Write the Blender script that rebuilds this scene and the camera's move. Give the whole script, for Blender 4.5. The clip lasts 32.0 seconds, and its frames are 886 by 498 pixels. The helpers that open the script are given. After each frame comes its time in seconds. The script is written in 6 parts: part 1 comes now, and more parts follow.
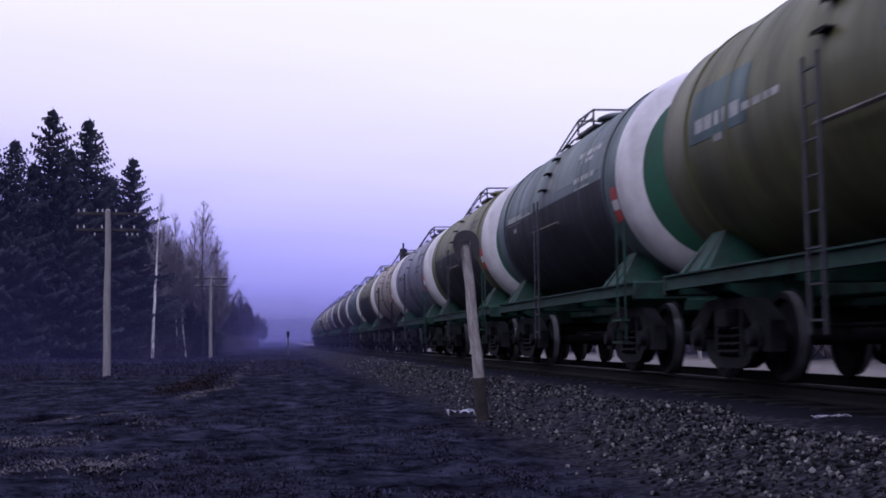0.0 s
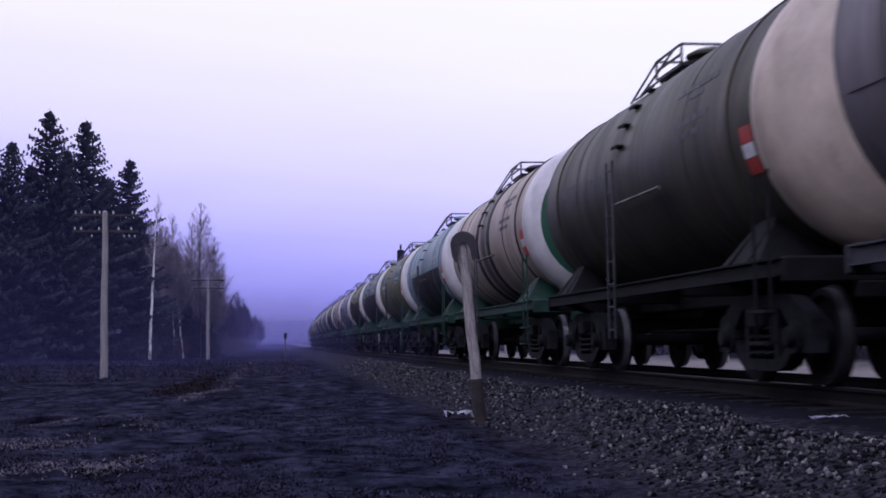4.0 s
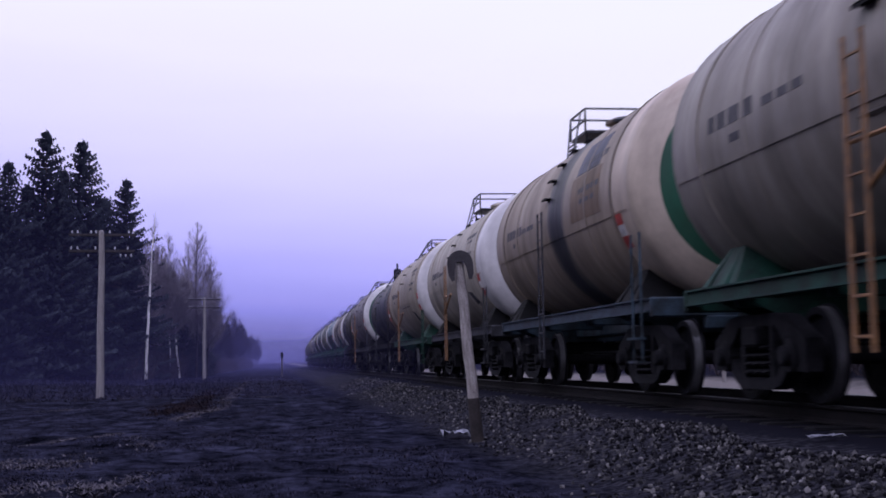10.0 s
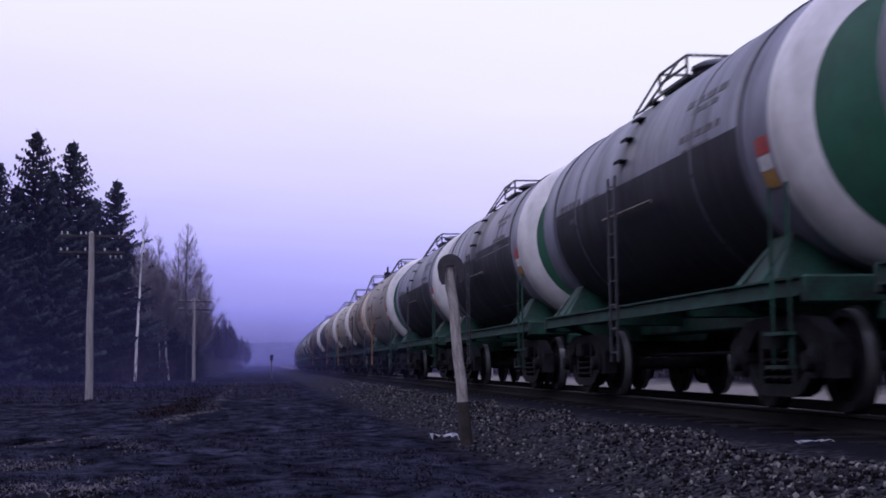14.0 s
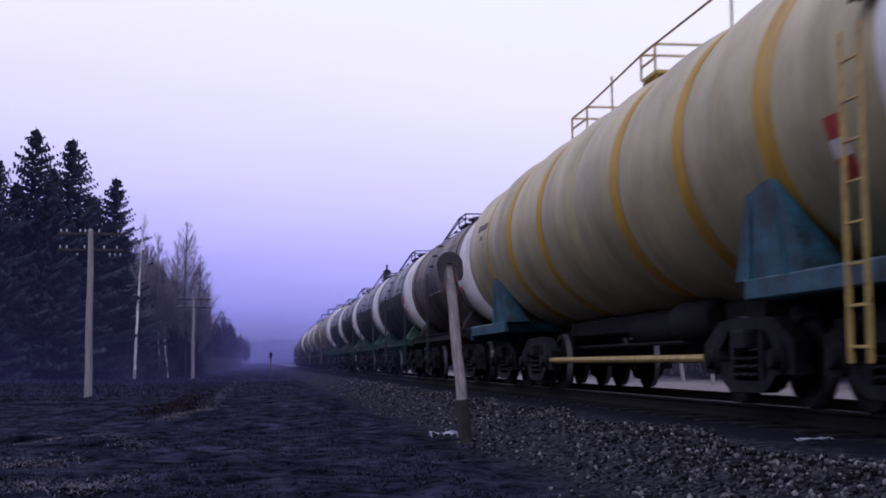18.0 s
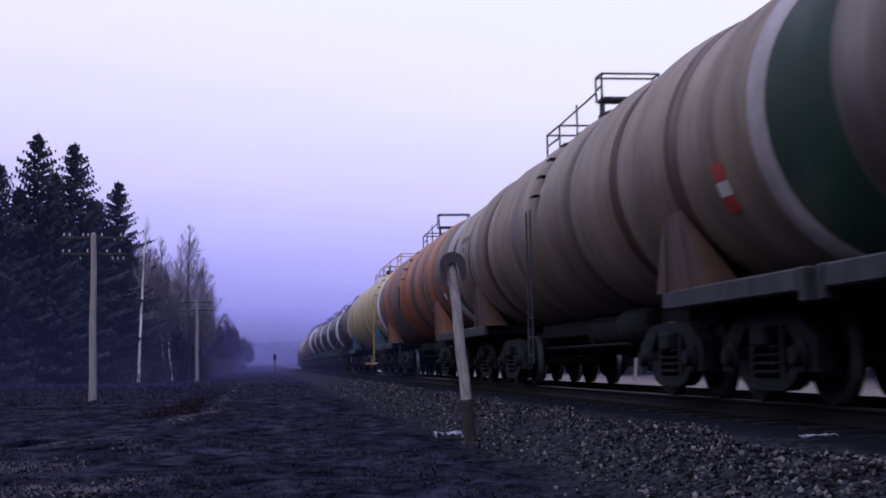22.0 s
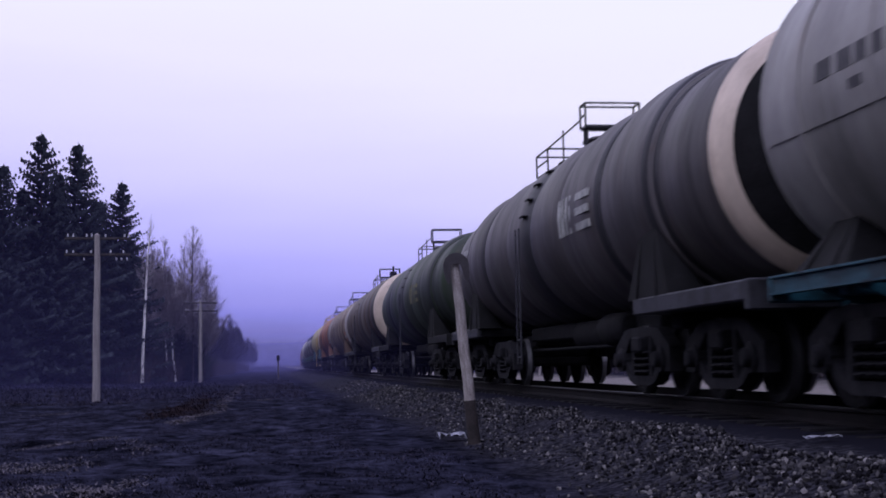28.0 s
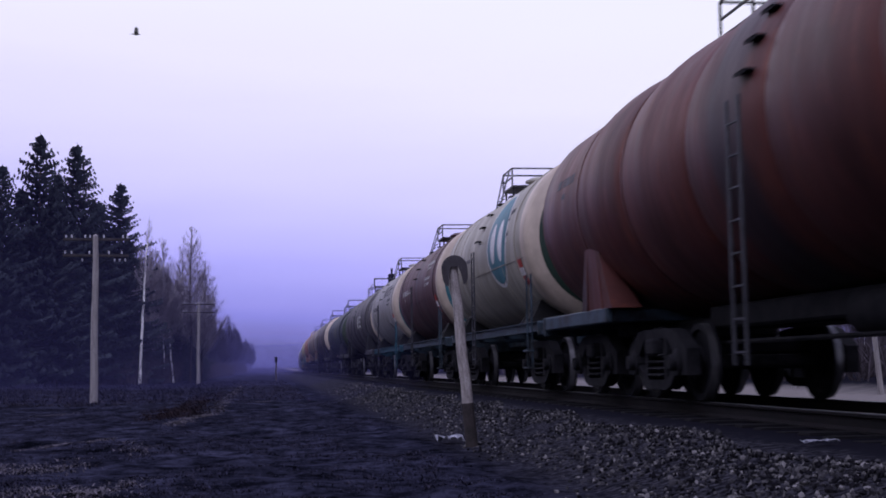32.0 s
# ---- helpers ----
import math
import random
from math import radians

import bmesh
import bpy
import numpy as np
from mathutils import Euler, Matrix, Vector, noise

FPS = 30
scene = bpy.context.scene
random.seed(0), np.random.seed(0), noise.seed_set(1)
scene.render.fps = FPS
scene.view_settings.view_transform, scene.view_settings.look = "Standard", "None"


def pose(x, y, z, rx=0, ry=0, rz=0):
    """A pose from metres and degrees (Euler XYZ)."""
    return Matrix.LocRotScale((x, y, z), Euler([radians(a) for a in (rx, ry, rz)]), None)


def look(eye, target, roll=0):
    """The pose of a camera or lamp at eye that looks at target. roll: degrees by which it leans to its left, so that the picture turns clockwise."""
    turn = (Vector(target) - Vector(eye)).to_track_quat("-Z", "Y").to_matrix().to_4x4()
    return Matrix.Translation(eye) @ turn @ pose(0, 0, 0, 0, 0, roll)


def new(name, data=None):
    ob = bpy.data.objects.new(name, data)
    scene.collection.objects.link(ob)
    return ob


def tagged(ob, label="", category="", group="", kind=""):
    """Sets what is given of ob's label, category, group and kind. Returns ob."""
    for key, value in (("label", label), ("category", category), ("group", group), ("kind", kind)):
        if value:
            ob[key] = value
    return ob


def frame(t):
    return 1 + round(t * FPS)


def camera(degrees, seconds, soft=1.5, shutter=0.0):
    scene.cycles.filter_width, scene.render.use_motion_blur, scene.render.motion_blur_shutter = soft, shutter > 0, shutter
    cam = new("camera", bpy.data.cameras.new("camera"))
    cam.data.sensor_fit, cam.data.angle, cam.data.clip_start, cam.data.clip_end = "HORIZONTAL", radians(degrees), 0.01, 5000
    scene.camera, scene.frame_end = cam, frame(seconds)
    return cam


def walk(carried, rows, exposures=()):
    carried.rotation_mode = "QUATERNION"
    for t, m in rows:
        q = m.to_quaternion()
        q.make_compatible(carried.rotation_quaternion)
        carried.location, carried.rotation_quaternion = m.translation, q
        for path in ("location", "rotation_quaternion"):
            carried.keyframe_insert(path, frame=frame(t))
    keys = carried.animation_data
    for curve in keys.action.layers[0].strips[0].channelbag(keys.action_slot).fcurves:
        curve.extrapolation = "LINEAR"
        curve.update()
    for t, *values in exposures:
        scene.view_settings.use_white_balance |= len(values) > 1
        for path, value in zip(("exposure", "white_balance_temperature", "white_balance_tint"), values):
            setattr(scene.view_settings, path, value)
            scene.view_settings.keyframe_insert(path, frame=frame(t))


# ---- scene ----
cam = camera(37.6, 32.0, soft=1.75, shutter=0.35)
EYE = (0.0, 0.0, 1.05)
# seconds, turn to the right of the track, upward tilt, lean: degrees
PATH = [
    (0.0, 7.30, 4.03, -0.78), (0.5, 7.24, 3.95, -0.74), (1.0, 7.22, 3.93, -0.89), (1.5, 7.26, 3.98, -0.95),
    (2.0, 7.31, 4.04, -1.00), (2.5, 7.34, 4.07, -0.92), (3.0, 7.38, 4.06, -0.82), (3.5, 7.38, 4.02, -0.78),
    (5.5, 7.63, 4.55, -1.35), (6.0, 7.55, 4.62, -1.27), (6.5, 7.44, 4.67, -1.15), (7.0, 7.42, 4.74, -1.05),
    (7.5, 7.39, 4.76, -1.09), (8.0, 7.46, 4.74, -1.12), (8.5, 7.50, 4.79, -0.94), (9.0, 7.48, 4.85, -0.90),
    (9.5, 7.48, 4.87, -0.95), (10.0, 7.58, 4.92, -0.96), (10.5, 7.71, 4.96, -0.94), (11.0, 7.84, 5.00, -0.98),
    (11.5, 7.85, 5.10, -0.86), (12.0, 7.90, 5.21, -0.87), (12.5, 8.06, 5.22, -0.78), (13.0, 8.05, 5.14, -0.89),
    (13.5, 8.02, 5.14, -0.74), (14.0, 8.00, 5.07, -0.62), (14.5, 7.99, 5.07, -0.60), (16.5, 8.06, 5.03, -0.52),
    (17.0, 8.01, 4.99, -0.41), (17.5, 8.02, 4.97, -0.46), (18.0, 8.03, 4.97, -0.61), (18.5, 8.02, 4.99, -0.53),
    (19.0, 8.07, 5.02, -0.70), (19.5, 7.99, 5.04, -0.60), (20.0, 8.00, 5.05, -0.68), (20.5, 8.05, 5.05, -0.69),
    (21.0, 8.06, 5.05, -0.69), (21.5, 7.97, 5.03, -0.75), (22.0, 7.91, 4.98, -1.19), (22.5, 7.96, 5.08, -0.87),
    (23.0, 7.95, 5.10, -1.14), (23.5, 8.03, 5.12, -1.25), (24.0, 8.06, 5.11, -1.21), (24.5, 8.04, 5.07, -1.16),
    (25.0, 8.03, 5.03, -1.05), (25.5, 7.95, 4.93, -1.09), (27.5, 7.73, 4.85, -1.18), (28.0, 7.76, 5.02, -1.17),
    (28.5, 7.73, 5.17, -1.18), (29.0, 7.71, 5.24, -1.22), (29.5, 7.71, 5.26, -1.13), (30.0, 7.74, 5.25, -1.12),
    (30.5, 7.76, 5.25, -0.93), (31.0, 7.82, 5.16, -0.93), (31.5, 7.86, 5.10, -1.01), (32.0, 7.83, 5.13, -0.92),
]


def aim(turn, tilt, lean):
    a, p = radians(turn), radians(tilt)
    way = Vector((math.sin(a) * math.cos(p), math.cos(a) * math.cos(p), math.sin(p)))
    return look(EYE, Vector(EYE) + way * 10, lean)


walk(cam, [(t, aim(a, p, r)) for t, a, p, r in PATH], exposures=[(0.0, 0.1), (2.0, 0.17), (3.5, 0.13), (6.0, 0.06), (14.0, 0.02), (20.0, 0.0), (32.0, -0.02)])

# ---- sky and light: overcast dusk ----
world = bpy.data.worlds.new("dusk_sky")
scene.world = world
world.use_nodes = True
wn, wl = world.node_tree.nodes, world.node_tree.links
wn.clear()
w_out = wn.new("ShaderNodeOutputWorld")
w_co = wn.new("ShaderNodeTexCoord")
w_sep = wn.new("ShaderNodeSeparateXYZ")
w_ramp = wn.new("ShaderNodeValToRGB")
w_noise = wn.new("ShaderNodeTexNoise")
w_add = wn.new("ShaderNodeMath")
w_bg = wn.new("ShaderNodeBackground")
w_sky = wn.new("ShaderNodeTexSky")
w_bg2 = wn.new("ShaderNodeBackground")
w_sum = wn.new("ShaderNodeAddShader")
w_sky.sky_type = "NISHITA"
w_sky.sun_disc = False
w_sky.sun_elevation = radians(50)
w_sky.sun_rotation = radians(-130)
w_bg2.inputs["Strength"].default_value = 0.02
w_noise.inputs["Scale"].default_value = 2.2
w_noise.inputs["Detail"].default_value = 3.0
w_map = wn.new("ShaderNodeMapping")
w_map.inputs["Scale"].default_value = (1, 1, 7)
wl.new(w_co.outputs["Generated"], w_map.inputs["Vector"])
wl.new(w_map.outputs["Vector"], w_noise.inputs["Vector"])
wl.new(w_co.outputs["Generated"], w_sep.inputs[0])
w_mul = wn.new("ShaderNodeMath")
w_mul.operation = "MULTIPLY_ADD"
w_mul.inputs[1].default_value = 0.065
wl.new(w_noise.outputs[0], w_mul.inputs[0])
w_add.operation = "ADD"
w_add.inputs[1].default_value = -0.03
# paler towards the right
w_side = wn.new("ShaderNodeMath")
w_side.operation = "MULTIPLY_ADD"
w_side.inputs[1].default_value = 0.09
wl.new(w_sep.outputs["X"], w_side.inputs[0])
wl.new(w_sep.outputs["Z"], w_side.inputs[2])
wl.new(w_side.outputs[0], w_add.inputs[0])
wl.new(w_add.outputs[0], w_mul.inputs[2])
wl.new(w_mul.outputs[0], w_ramp.inputs[0])
stops = [(0.0, (0.13, 0.12, 0.45)), (0.035, (0.215, 0.195, 0.79)), (0.09, (0.42, 0.37, 0.98)), (0.15, (0.66, 0.60, 1.02)),
         (0.22, (0.82, 0.77, 0.99)), (0.29, (0.86, 0.83, 1.03)), (0.42, (0.78, 0.77, 1.05)), (0.7, (0.62, 0.61, 1.0)), (1.0, (0.55, 0.54, 1.0))]
els = w_ramp.color_ramp.elements
while len(els) < len(stops):
    els.new(0.5)
for e, (at, col) in zip(els, stops):
    e.position, e.color = at, (*col, 1)
# the afterglow lies ahead and overhead; the sky dims low down at the back
w_front = wn.new("ShaderNodeMapRange")
w_front.inputs["From Min"].default_value, w_front.inputs["From Max"].default_value = -0.3, 0.85
w_front.inputs["To Min"].default_value, w_front.inputs["To Max"].default_value = 0.55, 1.0
w_front.interpolation_type = "SMOOTHSTEP"
w_lift = wn.new("ShaderNodeMath")
w_lift.operation = "MULTIPLY_ADD"
w_lift.inputs[1].default_value = 0.8
wl.new(w_sep.outputs["Z"], w_lift.inputs[0])
wl.new(w_sep.outputs["Y"], w_lift.inputs[2])
wl.new(w_lift.outputs[0], w_front.inputs["Value"])
wl.new(w_front.outputs[0], w_bg.inputs["Strength"])
wl.new(w_ramp.outputs[0], w_bg.inputs["Color"])
wl.new(w_sky.outputs[0], w_bg2.inputs["Color"])
wl.new(w_bg.outputs[0], w_sum.inputs[0])
wl.new(w_bg2.outputs[0], w_sum.inputs[1])
wl.new(w_sum.outputs[0], w_out.inputs["Surface"])

sun_data = bpy.data.lights.new("sun", "SUN")
sun_data.energy, sun_data.angle, sun_data.color = 2.0, radians(45), (0.7, 0.7, 1.0)
sun = new("sun", sun_data)
sun.matrix_world = look((0, 0, 0), (0.24, 0.5, -0.83))


# ---- materials ----
def ramp_node(nt, a, b, pos=(0.35, 0.65)):
    r = nt.nodes.new("ShaderNodeValToRGB")
    r.color_ramp.elements[0].position, r.color_ramp.elements[1].position = pos
    r.color_ramp.elements[0].color, r.color_ramp.elements[1].color = (*a, 1), (*b, 1)
    return r


def noise_node(nt, vec, scale, detail=4.0, rough=0.6, stretch=None):
    if stretch:
        mp = nt.nodes.new("ShaderNodeMapping")
        mp.inputs["Scale"].default_value = stretch
        nt.links.new(vec, mp.inputs["Vector"])
        vec = mp.outputs["Vector"]
    n = nt.nodes.new("ShaderNodeTexNoise")
    n.inputs["Scale"].default_value, n.inputs["Detail"].default_value, n.inputs["Roughness"].default_value = scale, detail, rough
    nt.links.new(vec, n.inputs["Vector"])
    return n


def mixcol(nt, fac, a, b, mode="MIX"):
    m = nt.nodes.new("ShaderNodeMix")
    m.data_type, m.blend_type = "RGBA", mode
    for sock, val in ((m.inputs["Factor"], fac), (m.inputs[6], a), (m.inputs[7], b)):
        if hasattr(val, "links"):
            nt.links.new(val, sock)
        elif isinstance(val, tuple):
            sock.default_value = (*val, 1)
        else:
            sock.default_value = val
    return m.outputs[2]


def math_node(nt, op, a, b=0.0, clamp=False):
    m = nt.nodes.new("ShaderNodeMath")
    m.operation, m.use_clamp = op, clamp
    for sock, val in ((m.inputs[0], a), (m.inputs[1], b)):
        if hasattr(val, "links"):
            nt.links.new(val, sock)
        else:
            sock.default_value = val
    return m.outputs[0]


MATS = {}


def mat(name, color, color2=None, rough=0.8, metal=0.0, scale=6.0, fine=60.0, bump=0.3, stretch=None, per_object=0.12, island=0.0, spec=0.4):
    """Two scales of variation, a bump, and a change from object to object."""
    if name in MATS:
        return MATS[name]
    m = bpy.data.materials.new(name)
    m.use_nodes = True
    nt = m.node_tree
    bsdf = nt.nodes["Principled BSDF"]
    co = nt.nodes.new("ShaderNodeTexCoord").outputs["Object"]
    c2 = color2 or tuple(c * 0.55 for c in color)
    big = noise_node(nt, co, scale, stretch=stretch)
    r = ramp_node(nt, c2, color)
    nt.links.new(big.outputs[0], r.inputs[0])
    small = noise_node(nt, co, fine, 3.0)
    g = ramp_node(nt, (0.72, 0.72, 0.72), (1.2, 1.2, 1.2), (0.3, 0.7))
    nt.links.new(small.outputs[0], g.inputs[0])
    col = mixcol(nt, 1.0, r.outputs[0], g.outputs[0], "MULTIPLY")
    if per_object:
        info = nt.nodes.new("ShaderNodeObjectInfo")
        v = math_node(nt, "MULTIPLY_ADD", info.outputs["Random"], 2 * per_object)
        nt.nodes[v.node.name].inputs[2].default_value = 1 - per_object
        col = mixcol(nt, 1.0, col, v, "MULTIPLY")
    if island:
        geo = nt.nodes.new("ShaderNodeNewGeometry")
        v = math_node(nt, "MULTIPLY_ADD", geo.outputs["Random Per Island"], 2 * island)
        nt.nodes[v.node.name].inputs[2].default_value = 1 - island
        col = mixcol(nt, 1.0, col, v, "MULTIPLY")
    nt.links.new(col, bsdf.inputs["Base Color"])
    bsdf.inputs["Roughness"].default_value = rough
    bsdf.inputs["Metallic"].default_value = metal
    bsdf.inputs["Specular IOR Level"].default_value = spec
    if bump:
        b = nt.nodes.new("ShaderNodeBump")
        b.inputs["Strength"].default_value = bump
        b.inputs["Distance"].default_value = 0.02
        nt.links.new(small.outputs[0], b.inputs["Height"])
        nt.links.new(b.outputs[0], bsdf.inputs["Normal"])
    MATS[name] = m
    return m


def tank_paint(name, color, stain=(0.035, 0.032, 0.035), rust=(0.16, 0.07, 0.035), dirt=0.5, spill=0.0, spill_width=0.7, rustiness=0.3, rough=0.48, spill_at=0.0, blotch=None, more=()):
    """Weathered wagon paint: streaks that run down the barrel, rust patches, and an oil spill round the hatch."""
    m = bpy.data.materials.new(name)
    m.use_nodes = True
    nt = m.node_tree
    bsdf = nt.nodes["Principled BSDF"]
    co = nt.nodes.new("ShaderNodeTexCoord").outputs["Object"]
    base_noise = noise_node(nt, co, 0.9, 5.0)
    light, dark = tuple(min(1, c * 1.1) for c in color), tuple(c * 0.66 for c in color)
    r = ramp_node(nt, dark, light, (0.3, 0.7))
    nt.links.new(base_noise.outputs[0], r.inputs[0])
    col = r.outputs[0]
    if blotch:
        bn = noise_node(nt, co, 1.1, 2.0)
        br = ramp_node(nt, (0, 0, 0), (1, 1, 1), (0.53, 0.64))
        nt.links.new(bn.outputs[0], br.inputs[0])
        col = mixcol(nt, br.outputs[0], col, blotch)
    streak = noise_node(nt, co, 1.0, 9.0, 0.72, (0.5, 1.9, 0.3))
    sr = ramp_node(nt, (0, 0, 0), (1, 1, 1), (0.46, 0.7))
    nt.links.new(streak.outputs[0], sr.inputs[0])
    col = mixcol(nt, math_node(nt, "MULTIPLY", sr.outputs[0], dirt), col, stain)
    ring = noise_node(nt, co, 1.0, 6.0, 0.7, (0.3, 1.5, 0.3))
    gr = ramp_node(nt, (0.5, 0.48, 0.46), (1.14, 1.13, 1.13), (0.34, 0.6))
    nt.links.new(ring.outputs[0], gr.inputs[0])
    col = mixcol(nt, min(1.0, 0.35 + dirt), col, gr.outputs[0], "MULTIPLY")
    patch = noise_node(nt, co, 1.7, 8.0, 0.7, (1, 2.2, 0.7))
    pr = ramp_node(nt, (0, 0, 0), (1, 1, 1), (0.56, 0.66))
    nt.links.new(patch.outputs[0], pr.inputs[0])
    col = mixcol(nt, math_node(nt, "MULTIPLY", pr.outputs[0], rustiness), col, rust)
    if spill:
        sep = nt.nodes.new("ShaderNodeSeparateXYZ")
        nt.links.new(co, sep.inputs[0])
        wob = math_node(nt, "MULTIPLY", math_node(nt, "SUBTRACT", streak.outputs[0], 0.5), 1.3)
        for at, wide, much, *tint in ((spill_at, spill_width, spill), *more):
            y = math_node(nt, "SUBTRACT", sep.outputs["Y"], at)
            d = math_node(nt, "ADD", math_node(nt, "ABSOLUTE", y), wob)
            f = math_node(nt, "SUBTRACT", 1.0, math_node(nt, "DIVIDE", d, wide), True)
            f = math_node(nt, "MULTIPLY", math_node(nt, "MULTIPLY", f, 2.2, True), much)
            col = mixcol(nt, f, col, tint[0] if tint else (0.022, 0.022, 0.028))
    nt.links.new(col, bsdf.inputs["Base Color"])
    bsdf.inputs["Specular IOR Level"].default_value = 0.36
    fine = noise_node(nt, co, 25.0, 4.0)
    rr = ramp_node(nt, (rough - 0.1,) * 3, (rough + 0.22,) * 3, (0.3, 0.7))
    nt.links.new(streak.outputs[0], rr.inputs[0])
    nt.links.new(rr.outputs[0], bsdf.inputs["Roughness"])
    b = nt.nodes.new("ShaderNodeBump")
    b.inputs["Strength"].default_value, b.inputs["Distance"].default_value = 0.12, 0.02
    nt.links.new(math_node(nt, "ADD", fine.outputs[0], base_noise.outputs[0]), b.inputs["Height"])
    nt.links.new(b.outputs[0], bsdf.inputs["Normal"])
    return m


M_STEEL = mat("dark_bogie_steel", (0.02, 0.019, 0.023), (0.007, 0.007, 0.009), 0.8, 0.0, 5, 40, 0.4, spec=0.15)
M_RIM = mat("worn_wheel_rim_steel", (0.34, 0.33, 0.34), (0.12, 0.12, 0.13), 0.32, 0.6, 3, 60, 0.1, None, 0.6)
M_RAIL = mat("rail_head_steel", (0.12, 0.12, 0.13), (0.07, 0.07, 0.075), 0.45, 1.0, 3, 60, 0.1)
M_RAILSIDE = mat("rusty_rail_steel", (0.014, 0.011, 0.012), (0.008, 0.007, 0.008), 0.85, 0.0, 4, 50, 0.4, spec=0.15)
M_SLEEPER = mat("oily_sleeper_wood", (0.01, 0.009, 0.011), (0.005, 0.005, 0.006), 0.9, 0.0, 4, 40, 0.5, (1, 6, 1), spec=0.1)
M_WHITE = tank_paint("white_band_paint", (0.80, 0.77, 0.77), dirt=0.15, rustiness=0.05)
M_CREAM = tank_paint("cream_band_paint", (0.66, 0.55, 0.44), dirt=0.2, rustiness=0.2)
M_GREENEND = tank_paint("green_end_paint", (0.02, 0.105, 0.06), dirt=0.35, rustiness=0.05)
M_DIRTYWHITE = tank_paint("dirty_white_band_paint", (0.42, 0.39, 0.4), dirt=0.5, rustiness=0.15)
M_DARKEND = tank_paint("dark_green_end_paint", (0.016, 0.045, 0.03), stain=(0.02, 0.025, 0.02), dirt=0.6, rustiness=0.1, blotch=(0.035, 0.055, 0.04))
M_TEALEND = tank_paint("teal_end_paint", (0.035, 0.17, 0.2), dirt=0.3, rustiness=0.05)
M_EMBLEM = tank_paint("teal_emblem_paint", (0.07, 0.22, 0.27), dirt=0.25, rustiness=0.05)
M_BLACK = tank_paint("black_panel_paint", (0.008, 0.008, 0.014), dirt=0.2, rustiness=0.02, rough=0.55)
M_RED = mat("red_placard_paint", (0.5, 0.05, 0.035), (0.36, 0.04, 0.03), 0.5)
M_PLATE = mat("white_placard_paint", (0.75, 0.73, 0.72), (0.6, 0.58, 0.57), 0.5)
M_AMBER = mat("amber_placard_paint", (0.42, 0.22, 0.05), (0.3, 0.15, 0.04), 0.5)
M_INKDARK = mat("dark_stencil_paint", (0.075, 0.07, 0.08), None, 0.6)
M_INKLIGHT = mat("pale_stencil_paint", (0.45, 0.45, 0.42), None, 0.6)
M_GREENFRAME = mat("green_frame_paint", (0.007, 0.055, 0.036), (0.003, 0.012, 0.009), 0.7, 0, 3, 30, 0.3)
M_TEALFRAME = mat("teal_frame_paint", (0.022, 0.11, 0.15), (0.005, 0.018, 0.024), 0.5, 0, 3, 30, 0.3)
M_GREYFRAME = mat("grey_frame_paint", (0.036, 0.036, 0.046), (0.007, 0.007, 0.009), 0.6, 0, 3, 30, 0.3)
M_DARKFRAME = mat("dark_frame_paint", (0.012, 0.0115, 0.013), (0.005, 0.005, 0.0055), 0.75, 0, 3, 30, 0.3, spec=0.15)
M_BLUEFRAME = mat("pale_blue_frame_paint", (0.038, 0.066, 0.092), (0.007, 0.01, 0.013), 0.55, 0, 3, 30, 0.3)
M_RAILING = mat("grey_railing_steel", (0.04, 0.04, 0.048), (0.02, 0.02, 0.024), 0.5, 0.2)
M_YELLOWSTEEL = mat("yellow_ladder_paint", (0.5, 0.36, 0.1), (0.32, 0.2, 0.06), 0.5)
M_ORANGESTEEL = mat("ochre_ladder_paint", (0.33, 0.17, 0.07), (0.16, 0.085, 0.045), 0.55)
M_CONCRETE = mat("weathered_pole_wood", (0.3, 0.275, 0.265), (0.19, 0.17, 0.165), 0.9, 0, 2, 50, 0.5, (6, 6, 0.6))
M_PORCELAIN = mat("white_porcelain", (0.5, 0.5, 0.53), (0.35, 0.35, 0.38), 0.35)
M_ARM = mat("tarred_crossarm_wood", (0.045, 0.038, 0.038), (0.025, 0.02, 0.02), 0.9, 0, 3, 50, 0.5)
M_GREYWOOD = mat("grey_weathered_wood", (0.14, 0.12, 0.11), (0.07, 0.06, 0.055), 0.9, 0, 3, 50, 0.5)
M_BARK = mat("spruce_bark", (0.07, 0.05, 0.042), (0.035, 0.026, 0.022), 0.95, 0, 3, 30, 0.6)
M_NEEDLE = mat("spruce_needles", (0.039, 0.046, 0.051), (0.025, 0.03, 0.034), 0.95, 0, 0.6, 20, 0.0, None, 0.15, 0.2, 0.03)
M_TWIG = mat("bare_twigs", (0.07, 0.058, 0.066), (0.036, 0.03, 0.036), 0.95, 0, 2, 20, 0.0, None, 0.2, 0.3, 0.05)
M_GREYTWIG = mat("pale_birch_twigs", (0.36, 0.32, 0.35), (0.24, 0.21, 0.23), 0.9, 0, 2, 20, 0.0, None, 0.15, 0.3)


